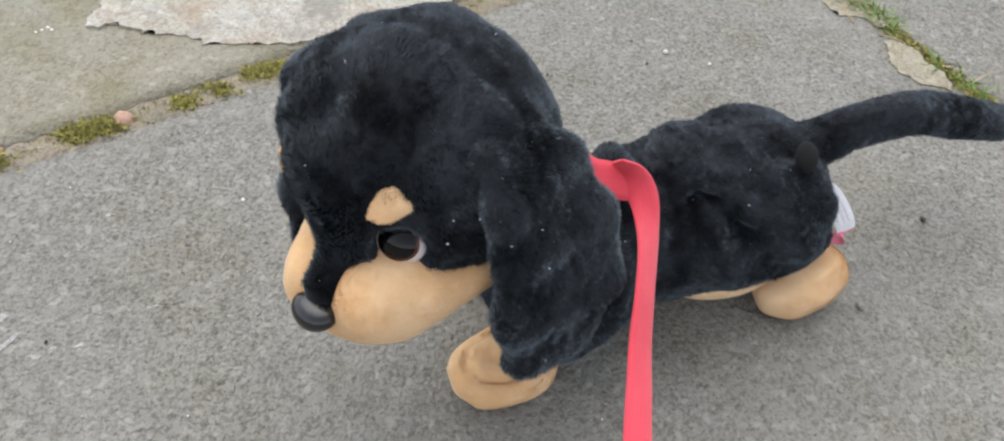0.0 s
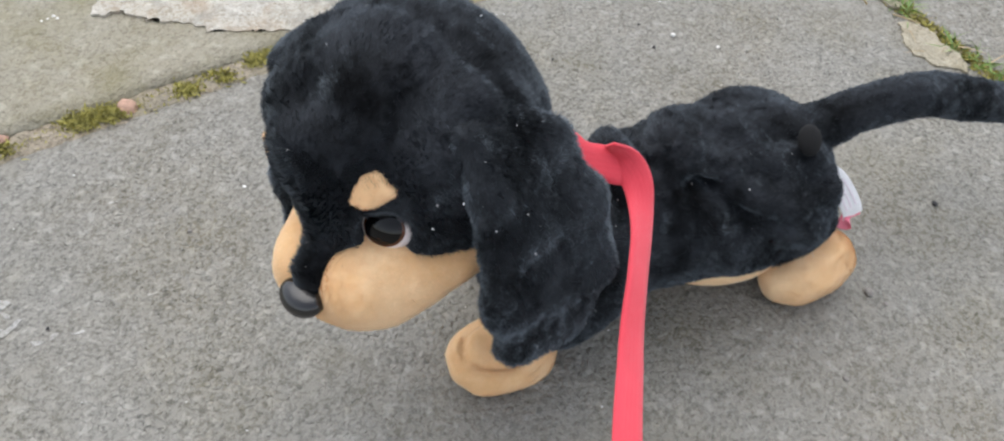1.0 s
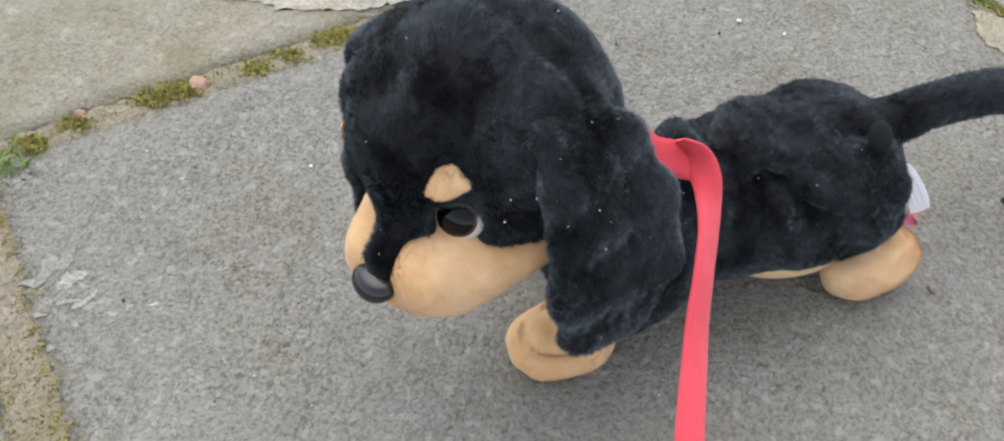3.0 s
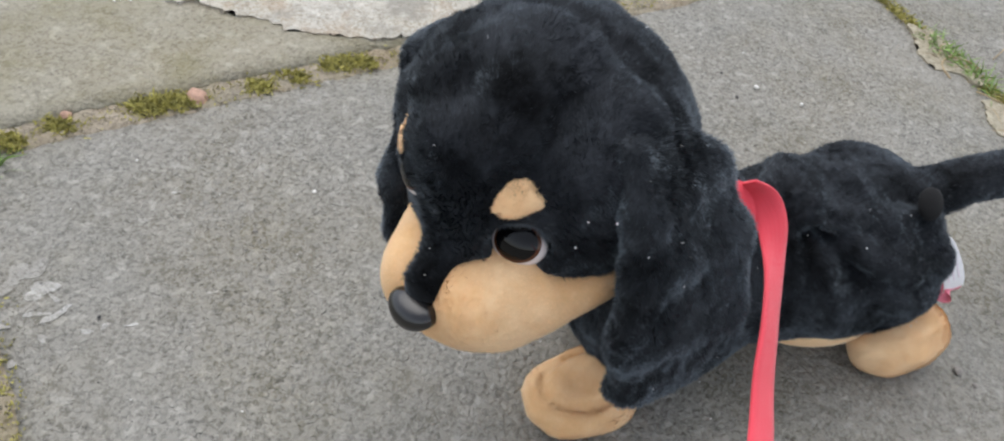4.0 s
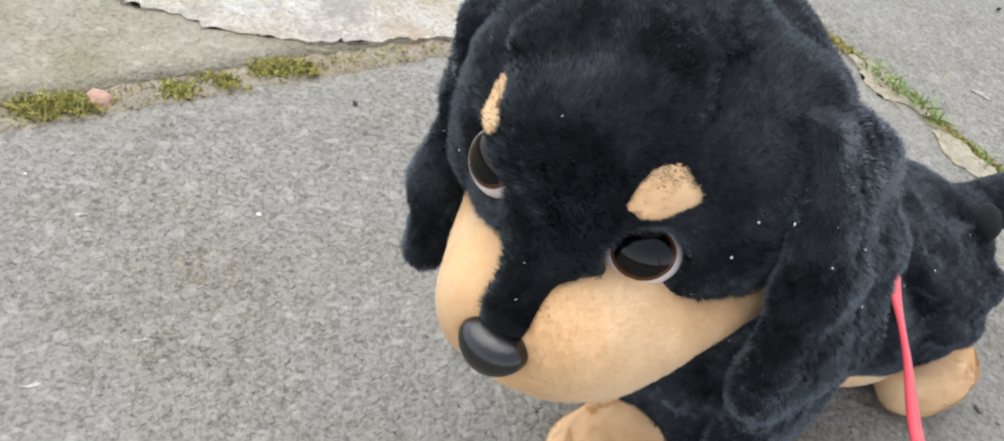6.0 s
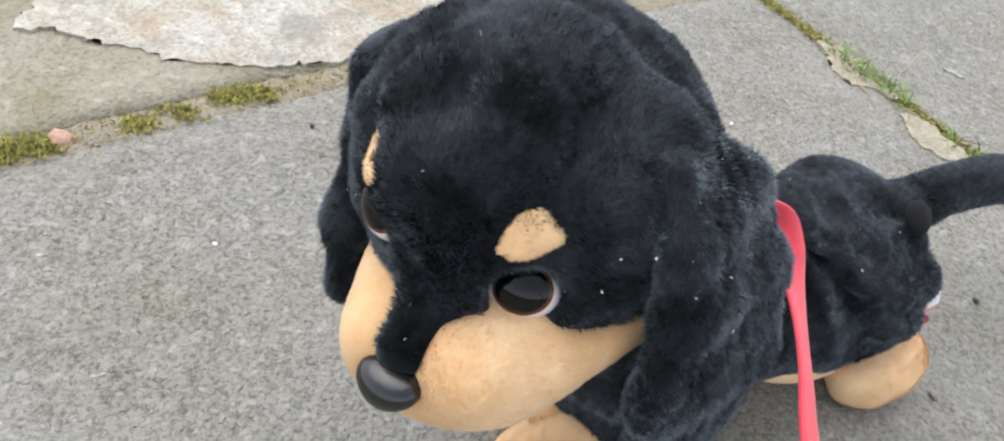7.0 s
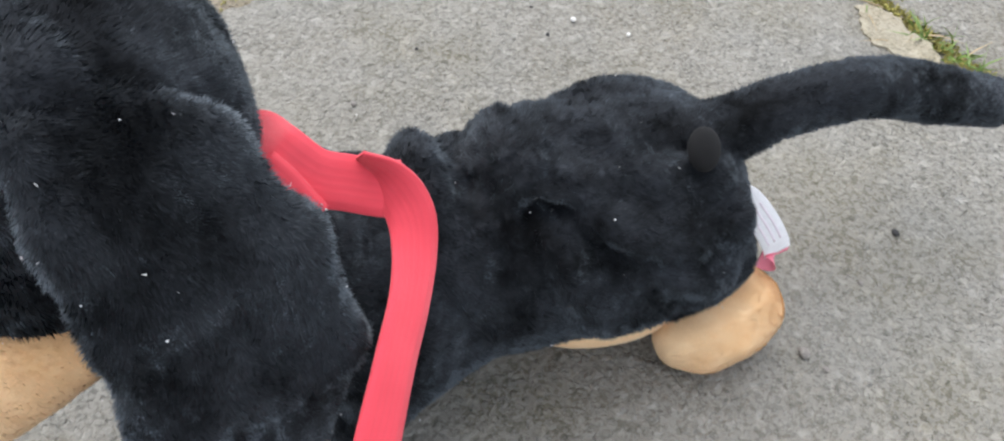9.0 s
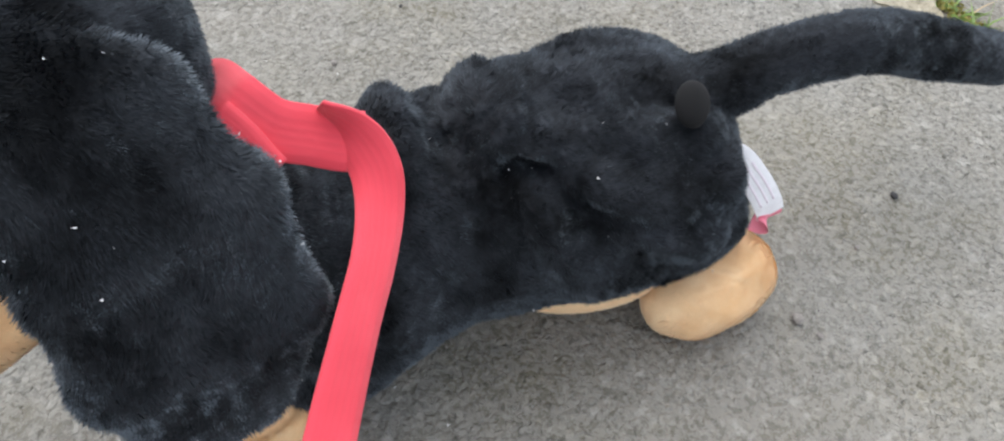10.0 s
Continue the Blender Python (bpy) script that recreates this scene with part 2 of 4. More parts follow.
def skin(field, low, high, step):
    """Verts and quads of the zero surface of a field in a box."""
    low, high = np.asarray(low, float), np.asarray(high, float)
    dims = np.ceil((high - low) / step).astype(int) + 1
    ax = [low[i] + step * np.arange(dims[i]) for i in range(3)]
    P = np.stack(np.meshgrid(*ax, indexing="ij"), -1)
    V = field(P)
    S = V < 0
    total = np.zeros(tuple(dims - 1) + (3,))
    count = np.zeros(tuple(dims - 1))
    nx, ny, nz = dims
    crossings = []
    for axis in range(3):
        lo, hi = [slice(None)] * 3, [slice(None)] * 3
        lo[axis], hi[axis] = slice(0, -1), slice(1, None)
        v0, v1 = V[tuple(lo)], V[tuple(hi)]
        cross = S[tuple(lo)] != S[tuple(hi)]
        idx = np.argwhere(cross)
        t = v0[cross] / (v0[cross] - v1[cross])
        pts = low + idx * step
        pts[:, axis] += t * step
        o = [a for a in range(3) if a != axis]
        for da in (0, -1):
            for db in (0, -1):
                c = idx.copy()
                c[:, o[0]] += da
                c[:, o[1]] += db
                ok = ((c >= 0) & (c < dims - 1)).all(1)
                np.add.at(total, tuple(c[ok].T), pts[ok])
                np.add.at(count, tuple(c[ok].T), 1)
        crossings.append((axis, idx, S[tuple(lo)][cross]))
    used = count > 0
    ids = np.full(used.shape, -1)
    ids[used] = np.arange(used.sum())
    verts = total[used] / count[used][:, None]
    faces = []
    for axis, idx, inside in crossings:
        o = [a for a in range(3) if a != axis]
        ring = []
        for da, db in ((0, 0), (-1, 0), (-1, -1), (0, -1)):
            c = idx.copy()
            c[:, o[0]] += da
            c[:, o[1]] += db
            ok = ((c >= 0) & (c < dims - 1)).all(1)
            ring.append(np.where(ok, ids[tuple(np.clip(c, 0, dims - 2).T)], -1))
        q = np.stack(ring, 1)
        flip = inside if axis != 1 else ~inside
        q = np.where(flip[:, None], q, q[:, ::-1])
        faces.append(q[(q >= 0).all(1)])
    return verts, np.concatenate(faces)


def with_fur(verts, faces, per_cm2, length, width, nap, stand=0.35, spread=0.5, clear=()):
    """The skin with a coat of short tapering tufts; nap(P) is the way in which the pile lies."""
    a, b, c, d = (verts[faces[:, i]] for i in range(4))
    nrm = np.cross(c - a, d - b)
    vn = np.zeros_like(verts)
    for i in range(4):
        np.add.at(vn, faces[:, i], nrm)
    vn = unit(vn)
    area = np.linalg.norm(nrm, axis=1) / 2
    n = int(area.sum() * 1e4 * per_cm2)
    f = rng.choice(len(faces), n, p=area / area.sum())
    u, v = rng.random((2, n, 1))
    p = (a[f] * (1 - u) + b[f] * u) * (1 - v) + (d[f] * (1 - u) + c[f] * u) * v
    nn = unit((vn[faces[f, 0]] * (1 - u) + vn[faces[f, 1]] * u) * (1 - v) + (vn[faces[f, 3]] * (1 - u) + vn[faces[f, 2]] * u) * v)
    for bare in clear:
        keep = bare(p)
        p, nn = p[keep], nn[keep]
    n = len(p)
    way = nap(p)
    way = way / np.linalg.norm(way, axis=1, keepdims=True)
    way = way - (way * nn).sum(1, keepdims=True) * nn
    # where the pile would stand straight against the skin it lies to one side instead
    weak = np.clip(1 - np.linalg.norm(way, axis=1, keepdims=True) / 0.7, 0, 1)
    way = unit(way + weak * np.cross(nn, np.array([0.31, 0.77, 0.55])))
    clump = np.stack([lumps(p, 0.007, s) + 1.2 * lumps(p, 0.026, s + 10) for s in (1, 2, 3)], 1)
    way = unit(way + spread * (rng.normal(size=(n, 3)) * 0.35 + clump))
    up = unit(way + nn * (stand + 0.25 * rng.random((n, 1))) * 1.6)
    side = unit(np.cross(up, nn + 0.4 * rng.normal(size=(n, 3)))) * width * rng.uniform(0.6, 1.3, (n, 1))
    ln = length * rng.uniform(0.5, 1.2, (n, 1))
    root = p - nn * 0.0004
    tip = root + up * ln + nn * 0.0003
    side = np.where((np.cross(2 * side, tip - root) * nn).sum(1, keepdims=True) < 0, -side, side)
    tuft = np.stack([root - side, root + side, tip], 1).reshape(-1, 3)
    tri = np.arange(3 * n).reshape(-1, 3) + len(verts)
    soft = unit(nn + spread * (0.46 * clump + 0.32 * np.stack([lumps(p, 0.0032, s + 20) for s in (1, 2, 3)], 1)) + 0.06 * rng.normal(size=(n, 3)))
    return np.concatenate([verts, tuft]), faces.tolist() + tri.tolist(), np.concatenate([vn, np.repeat(soft, 3, axis=0)])


def clear_of(centre, radius):
    """Whether points lie outside a ball in which no tufts grow."""
    return lambda P: np.linalg.norm(P - np.asarray(centre), axis=1) > radius


def pile(name, field, low, high, step, material, parent, nap, label="", per_cm2=460, length=0.0024, width=0.00022, stand=0.55, spread=0.55, move=None, clear=()):
    v, f = skin(field, low, high, step)
    v, f, nn = with_fur(v, f, per_cm2, length, width, nap, stand, spread, clear)
    if move is not None:
        nn = move(v + nn) - move(v)
        v = move(v)
    return mesh_object(name, v, f, material, parent, label, normals=nn)


def smooth_line(points, n):
    """A soft curve through the points."""
    p = np.asarray(points, float)
    p = np.concatenate([[2 * p[0] - p[1]], p, [2 * p[-1] - p[-2]]])
    out = []
    for i in range(1, len(p) - 2):
        for t in np.linspace(0, 1, n, endpoint=False):
            a, b, c, d = p[i - 1], p[i], p[i + 1], p[i + 2]
            out.append(0.5 * (2 * b + (c - a) * t + (2 * a - 5 * b + 4 * c - d) * t * t + (3 * b - a - 3 * c + d) * t ** 3))
    return np.array(out + [p[-2]])


def blob(c, r, R=None, seg=20, rings=12):
    """An ellipsoid of verts and faces."""
    vs, fs = [], []
    for i in range(rings + 1):
        th = math.pi * i / rings
        for j in range(seg):
            ph = 2 * math.pi * j / seg
            vs.append((math.sin(th) * math.cos(ph), math.sin(th) * math.sin(ph), math.cos(th)))
    for i in range(rings):
        for j in range(seg):
            fs.append((i * seg + j, (i + 1) * seg + j, (i + 1) * seg + (j + 1) % seg, i * seg + (j + 1) % seg))
    v = np.array(vs) * np.asarray(r)
    return (v @ np.asarray(R).T if R is not None else v) + np.asarray(c), fs


# ---- pavement ----
E1, E2 = np.array([0.839, 0.545]), np.array([0.545, -0.839])
CORNER = np.array([-0.289, 0.330])


def on_slab(a, b, z=0.0):
    return np.array([*(CORNER + a * E1 + b * E2), z])


ground = mesh_object("ground", [(-900, -900, -0.03), (900, -900, -0.03), (900, 900, -0.03), (-900, 900, -0.03)], [(0, 1, 2, 3)], SOIL)
tagged(ground, "bare brown earth under the paving", "ground", kind="structure")
pavement = tagged(new("pavement"), "worn grey concrete paving slabs with mossy joints", "pavement", kind="structure")


def slab(a0, a1, b0, b1, material, seed, z=0.0, label=""):
    """A concrete slab with uneven, rounded edges, laid in the plan of the joints."""
    na, nb = max(8, int((a1 - a0) / 0.012)), max(8, int((b1 - b0) / 0.012))
    A, B = np.meshgrid(np.linspace(0, 1, na), np.linspace(0, 1, nb), indexing="ij")
    P = np.stack([a0 + (a1 - a0) * A, b0 + (b1 - b0) * B, np.zeros_like(A)], -1)
    edge = np.minimum(np.minimum(A * (a1 - a0), (1 - A) * (a1 - a0)), np.minimum(B * (b1 - b0), (1 - B) * (b1 - b0)))
    P[..., 0] += 0.0022 * lumps(P, 0.06, seed) * (edge < 0.02)
    P[..., 1] += 0.0022 * lumps(P, 0.05, seed + 1) * (edge < 0.02)
    P[..., 2] = z + 0.0008 * lumps(P, 0.12, seed + 2) + 0.0004 * lumps(P, 0.03, seed + 3) - 0.0014 * np.exp(-edge / 0.003)
    top = P.reshape(-1, 3)
    V = np.array([on_slab(*p) for p in top])
    idx = np.arange(na * nb).reshape(na, nb)
    F = np.stack([idx[:-1, :-1], idx[:-1, 1:], idx[1:, 1:], idx[1:, :-1]], -1).reshape(-1, 4).tolist()
    rim = np.concatenate([idx[:, 0], idx[-1, 1:], idx[-2::-1, -1], idx[0, -2:0:-1]])
    low = V[rim].copy()
    low[:, 2] = z - 0.035
    n0 = len(V)
    V = np.concatenate([V, low])
    m = len(rim)
    F += [(int(rim[i]), int(rim[(i + 1) % m]), n0 + (i + 1) % m, n0 + i) for i in range(m)]
    return mesh_object("paving_slab", V, F, material, pavement, label)


slab(-0.015, 0.644, -0.006, 1.0, SLAB, 11)
slab(-0.70, 0.642, -0.66, -0.023, SLAB_MOSSY, 21, 0.001, "mossy buff concrete slab")
slab(0.651, 1.31, -0.006, 1.0, SLAB, 31, -0.001)
slab(0.651, 1.31, -0.66, -0.015, SLAB, 41)
slab(-0.70, -0.038, -0.006, 1.0, SLAB, 51)
slab(-1.36, -0.71, -0.006, 1.0, SLAB, 61)
slab(-1.36, -0.71, -0.66, -0.020, SLAB_MOSSY, 71)
slab(-0.015, 0.644, 1.01, 1.7, SLAB, 81)
slab(0.651, 1.31, 1.01, 1.7, SLAB, 91)
slab(-0.70, -0.038, 1.01, 1.7, SLAB, 101)
slab(-1.36, -0.71, 1.01, 1.7, SLAB, 111)


def joint(name, a0, b0, a1, b1, half, z, material, seed, label):
    """A strip of rough filling along a joint."""
    p0, p1 = np.array([a0, b0]), np.array([a1, b1])
    n = max(6, int(np.linalg.norm(p1 - p0) / 0.003))
    way = unit(p1 - p0)
    side = np.array([-way[1], way[0]])
    V, F, m = [], [], 9
    for i in range(n + 1):
        for j in range(m):
            q = p0 + (p1 - p0) * i / n + side * half * (2 * j / (m - 1) - 1)
            h = z + 0.0011 * lumps(np.array([*q, 0.0]), 0.013, seed) + 0.0007 * lumps(np.array([*q, 0.3]), 0.005, seed + 1) - 0.003 * abs(2 * j / (m - 1) - 1) ** 4
            V.append(on_slab(q[0], q[1], h))
    for i in range(n):
        for j in range(m - 1):
            F.append((i * m + j, (i + 1) * m + j, (i + 1) * m + j + 1, i * m + j + 1))
    return mesh_object(name, V, F, material, pavement, label)


joint("mortar_joint", -0.70, -0.0145, 0.645, -0.0145, 0.0135, -0.0004, MORTAR, 5, "crumbling brown mortar with moss")
joint("mortar_joint", -0.0265, -0.006, -0.0265, 1.0, 0.0165, -0.0006, MORTAR, 6, "crumbling brown mortar with moss")
joint("mortar_joint", 0.6475, -0.66, 0.6475, 1.0, 0.0080, -0.0014, MORTAR, 7, "crumbling brown mortar with moss")


def flat_patch(name, outline, material, z, thick, seed, parent, label="", rough=0.12):
    """A thin worn layer with a jagged outline round the given corner points of the joints' plan."""
    pts = []
    m = len(outline)
    for i in range(m):
        p, q = np.array(outline[i]), np.array(outline[(i + 1) % m])
        k = max(3, int(np.linalg.norm(q - p) / 0.0015))
        for j in range(k):
            r = p + (q - p) * j / k
            g = np.array([*r, 0.0])
            pts.append(r + rough * 0.03 * np.array([lumps(g, 0.03, seed) + 0.8 * lumps(g, 0.011, seed + 2) + 0.4 * lumps(g, 0.005, seed + 4), lumps(g, 0.03, seed + 1) + 0.8 * lumps(g, 0.011, seed + 3) + 0.4 * lumps(g, 0.005, seed + 5)]))
    bm = bmesh.new()
    up = [bm.verts.new(on_slab(p[0], p[1], z + thick) * K) for p in pts]
    dn = [bm.verts.new(on_slab(p[0], p[1], z - 0.004) * K) for p in pts]
    for i in range(len(pts)):
        bm.faces.new((up[i], up[(i + 1) % len(pts)], dn[(i + 1) % len(pts)], dn[i]))
    bmesh.ops.triangulate(bm, faces=[bm.faces.new(up)])
    bmesh.ops.recalc_face_normals(bm, faces=bm.faces)
    me = bpy.data.meshes.new(name)
    bm.to_mesh(me)
    bm.free()
    me.materials.append(material)
    ob = new(name, me)
    ob.parent = parent
    return tagged(ob, label)


def uv_slab(x, y):
    d = np.array([x, y]) - CORNER
    return (d @ E1, d @ E2)


flat_patch("worn_screed", [uv_slab(*p) for p in ((-0.245, 0.49), (-0.19, 0.488), (-0.165, 0.478), (-0.11, 0.486), (-0.055, 0.508), (-0.005, 0.534), (0.04, 0.62), (-0.05, 0.66), (-0.15, 0.60), (-0.24, 0.54))], SKIM, 0.001, 0.0012, 3, pavement, "pale flaking layer of cement screed")


def stain(x, y, long, short, turn, material, seed):
    """A thin torn flake of dried cement."""
    ring = []
    for k in range(11):
        a = 2 * math.pi * k / 11
        r = 1 + 0.35 * math.sin(2 * a + seed) + 0.22 * math.sin(3 * a + 2.1 * seed)
        u, w = long * r * math.cos(a), short * r * math.sin(a)
        ring.append(uv_slab(x + u * math.cos(turn) - w * math.sin(turn), y + u * math.sin(turn) + w * math.cos(turn)))
    g = np.array([*uv_slab(x, y), 0.0])
    top = 0.0008 * lumps(g, 0.12, 13) + 0.0004 * lumps(g, 0.03, 14)
    flat_patch("cement_stain", ring, material, top, 0.0003, seed, pavement, "splash of pale dried cement", min(0.10, 12 * short))


for k, (x, y, long, short, turn) in enumerate(((-0.2420, 0.2600, 0.0105, 0.0075, 0.7), (-0.2480, 0.2490, 0.0050, 0.0035, 0.2), (-0.2300, 0.2430, 0.0040, 0.0030, 1.2), (-0.2370, 0.2300, 0.0030, 0.0020, 0.4), (-0.2245, 0.2118, 0.0024, 0.0018, 1.0))):
    stain(x, y, long, short, turn, DULL_STAIN, 13 + k)
for k, (x, y, long, short, turn) in enumerate(((-0.2290, 0.2545, 0.0080, 0.0038, 0.55), (-0.2215, 0.2500, 0.0030, 0.0014, -0.6), (-0.2160, 0.2420, 0.0060, 0.0022, 0.9), (-0.2260, 0.2395, 0.0055, 0.0016, 0.35), (-0.2175, 0.2280, 0.0030, 0.0016, -0.5), (-0.2000, 0.2350, 0.0042, 0.0011, 0.1), (-0.1930, 0.2395, 0.0028, 0.0011, 0.7), (-0.1810, 0.2420, 0.0030, 0.0008, 0.2), (-0.1500, 0.2677, 0.0024, 0.0010, 0.3), (-0.1886, 0.3282, 0.0020, 0.0011, 0.3), (0.4050, 0.6055, 0.0070, 0.0034, -0.3))):
    stain(x, y, long, short, turn, STAIN, 31 + k)
flat_patch("sandy_mortar", [uv_slab(*q) for q in ((0.2915, 0.5836), (0.2999, 0.5646), (0.3174, 0.5616), (0.3290, 0.5530), (0.3380, 0.5540), (0.3400, 0.5620), (0.3260, 0.5880), (0.3100, 0.6150), (0.2900, 0.6200))], SAND, 0.0, 0.0016, 25, pavement, "sandy mortar smeared beside the joint", 0.10)
flat_patch("sandy_mortar", [uv_slab(*q) for q in ((0.3290, 0.5380), (0.3255, 0.5200), (0.3300, 0.5040), (0.3400, 0.4930), (0.3560, 0.4860), (0.3640, 0.4870), (0.3600, 0.5070), (0.3480, 0.5290), (0.3390, 0.5400))], SAND, 0.0, 0.0018, 27, pavement, "sandy mortar smeared beside the joint", 0.10)


# ---- the plush dog ----
dog = tagged(new("plush_dog"), "black and tan plush dachshund toy standing on paving", "plush toy")
dog.location = (0.14 * K, 0.312 * K, 0)
AX, AN = unit((0.93, 0.36, 0.0)), unit((-0.36, 0.93, 0.0))
MID = np.array([0.14, 0.312, 0.0])


def to_dog(v):
    """From the plan to the toy's own place."""
    return v - MID


def body(s, n, z):
    """A point along the body (s, to the tail), across it (n, away from its near flank) and up."""
    return MID + AX * s + AN * n + np.array([0, 0, z])


def in_body(P):
    q = P - MID
    return np.stack([q @ AX, q @ AN, q[..., 2]], -1)


def torso_field(P):
    Q = in_body(P)
    d = ell(Q, (0.012, -0.003, 0.0605), (0.046, 0.039, 0.0442))
    d = smin(d, ell(Q, (0.028, -0.002, 0.0595), (0.036, 0.037, 0.0430)), 0.02)
    d = smin(d, ell(Q, (0.034, -0.012, 0.047), (0.031, 0.029, 0.026)), 0.012)
    d = smin(d, ell(Q, (0.049, -0.020, 0.0415), (0.0205, 0.0205, 0.0170)), 0.010)
    d = smin(d, ell(Q, (-0.045, -0.003, 0.058), (0.065, 0.038, 0.0450)), 0.03)
    d = smin(d, cap(Q, (-0.09, -0.006, 0.052), (-0.118, -0.012, 0.110), 0.038, 0.030), 0.03)
    d = smin(d, cap(Q, (-0.085, -0.033, 0.05), (-0.096, -0.034, 0.030), 0.016, 0.014), 0.02)
    d = smin(d, ell(Q, (-0.032, -0.002, 0.106), (0.013, 0.018, 0.010)), 0.010)
    d = smin(d, ell(Q, (-0.062, -0.002, 0.105), (0.010, 0.016, 0.009)), 0.010)
    # the long gathers that run back from the pinch behind the neck
    s, n, z = Q[..., 0], Q[..., 1], Q[..., 2]
    fan = np.arctan2(0.112 - z, s + 0.040)
    w = np.exp(-((s - 0.008) / 0.040) ** 2) * np.clip((z - 0.025) / 0.03, 0, 1)
    for a, b, ra, rb in (((-0.022, -0.014, 0.1000), (0.036, -0.022, 0.0955), 0.008, 0.009), ((-0.022, -0.025, 0.091), (0.046, -0.033, 0.079), 0.008, 0.009),
                        ((-0.012, 0.002, 0.1005), (0.030, 0.004, 0.0960), 0.009, 0.011), ((-0.024, -0.032, 0.078), (0.038, -0.039, 0.058), 0.007, 0.008)):
        d = smin(d, cap(Q, a, b, ra + 0.0006, rb + 0.0006), 0.0070)
    d = d + 0.0044 * w * np.sin(fan * 12.5 + 3.0 * n / 0.05 + 0.6) + 0.0014 * lumps(P, 0.030, 4) + 0.0007 * lumps(P, 0.013, 9)
    # grooves that fan out from the pinch towards the tail
    for end, low_z, deep in ((0.050, 0.0985, 0.0040), (0.055, 0.0850, 0.0042), (0.035, 0.0690, 0.0034)):
        u = np.clip((s + 0.036) / (end + 0.036), 0, 1)
        off = z - (0.100 + (low_z - 0.100) * u)
        d = d + deep * np.exp(-(off / 0.0038) ** 2) * np.sin(np.pi * u) ** 0.6 * (n < 0.004)
    # creases that run down from the strap
    crease = np.abs((s + 0.064) - 0.45 * (0.085 - z))
    d = d + 0.0036 * np.exp(-(crease / 0.005) ** 2) * np.exp(-((z - 0.07) / 0.03) ** 2)
    pinch = np.hypot(s + 0.046, z - 0.108)
    d = d + 0.0026 * np.sin(pinch / 0.0034) * np.exp(-(pinch / 0.016) ** 2)
    return smax(d, 0.010 - z, 0.004)


def lie_back(P):
    return np.tile(AX * 1.0 + np.array([0, 0, -0.7]), (len(P), 1))


low, high = np.array([-0.02, 0.19, 0.0]), np.array([0.25, 0.42, 0.165])
pile("torso", torso_field, low, high, 0.0026, BLACK, dog, lie_back, "black plush body with gathered folds", move=to_dog)


# a very dark oval blob set into the flank beside the tail
spot = np.array([0.1785, 0.3042, 0.1070])
out = unit((0.05, -0.62, 0.78))
across = unit(np.cross((0, 0, 1), out))
v, f = blob(spot, (0.0058, 0.0078, 0.0042), np.stack([across, np.cross(out, across), out], 1), 20, 12)
mesh_object("sunken_spot", to_dog(v), f, DARK_FELT, dog, "dark oval spot beside the tail")


def belly_field(P):
    Q = in_body(P)
    return smin(ell(Q, (0.014, -0.004, 0.0265), (0.050, 0.036, 0.021)), ell(Q, (-0.08, 0.002, 0.026), (0.03, 0.030, 0.018)), 0.01)


pile("belly", belly_field, low, high, 0.003, TAN, dog, lie_back, "tan plush underside", 400, 0.0011, 0.00030, 0.45, 0.15, move=to_dog)


def paw_fields(front, side):
    """The field of a paw; side -1 is the near flank."""
    def field(P):
        Q = in_body(P) * np.array([1, -side, 1])
        if front:
            s0 = -0.1275 if side < 0 else -0.098
            d = ell(Q, (s0 + 0.001, -0.0355, 0.0125), (0.0265, 0.0215, 0.0150))
            d = smin(d, ell(Q, (s0 + 0.016, -0.032, 0.016), (0.017, 0.0175, 0.018)), 0.012)
            groove = np.abs(np.hypot((Q[..., 0] - s0 - 0.003) / 0.0195, (Q[..., 1] + 0.0345) / 0.0145) - 1)
            d = d + 0.0040 * np.exp(-(groove / 0.11) ** 2) * (Q[..., 2] > 0.012)
        else:
            d = ell(Q, (0.056, -0.037, 0.0165), (0.0235, 0.0195, 0.0190))
            d = smin(d, ell(Q, (0.070, -0.036, 0.0200), (0.0120, 0.0140, 0.0105)), 0.012)
            d = smin(d, ell(Q, (0.045, -0.042, 0.016), (0.02, 0.014, 0.0165)), 0.010)
        d = d + 0.0009 * lumps(P, 0.016, 31)
        return smax(d, 0.0006 - P[..., 2], 0.004)
    return field


for front, kind in ((True, "front_paw"), (False, "hind_paw")):
    for side in (-1, 1):
        pile(kind, paw_fields(front, side), (-0.03, 0.16, -0.006), (0.27, 0.43, 0.07), 0.0024, TAN, dog,
             lambda P: np.tile(-AX + np.array([0, 0, -0.3]), (len(P), 1)), "tan plush paw", 620, 0.0012, 0.00028, 0.22, 0.15, move=to_dog)

TAIL = np.array([(0.172, 0.322, 0.088), (0.196, 0.333, 0.0895), (0.220, 0.342, 0.0955), (0.255, 0.356, 0.0940), (0.294, 0.3715, 0.0790), (0.330, 0.386, 0.0630)])


TAIL_LINE = smooth_line(TAIL, 5)
TAIL_RADII = np.interp(np.linspace(0, 5, len(TAIL_LINE)), range(6), (0.0150, 0.0120, 0.0109, 0.0112, 0.0112, 0.0104))


def tail_field(P):
    d = cap(P, TAIL_LINE[0], TAIL_LINE[1], TAIL_RADII[0], TAIL_RADII[1])
    for i in range(1, len(TAIL_LINE) - 1):
        d = np.minimum(d, cap(P, TAIL_LINE[i], TAIL_LINE[i + 1], TAIL_RADII[i], TAIL_RADII[i + 1]))
    return d + 0.0007 * lumps(P, 0.018, 14)


pile("tail", tail_field, (0.15, 0.30, 0.04), (0.37, 0.42, 0.13), 0.0024, BLACK, dog, lambda P: np.tile(AX + np.array([0, 0, -0.3]), (len(P), 1)), "black plush tail curving backwards", move=to_dog)

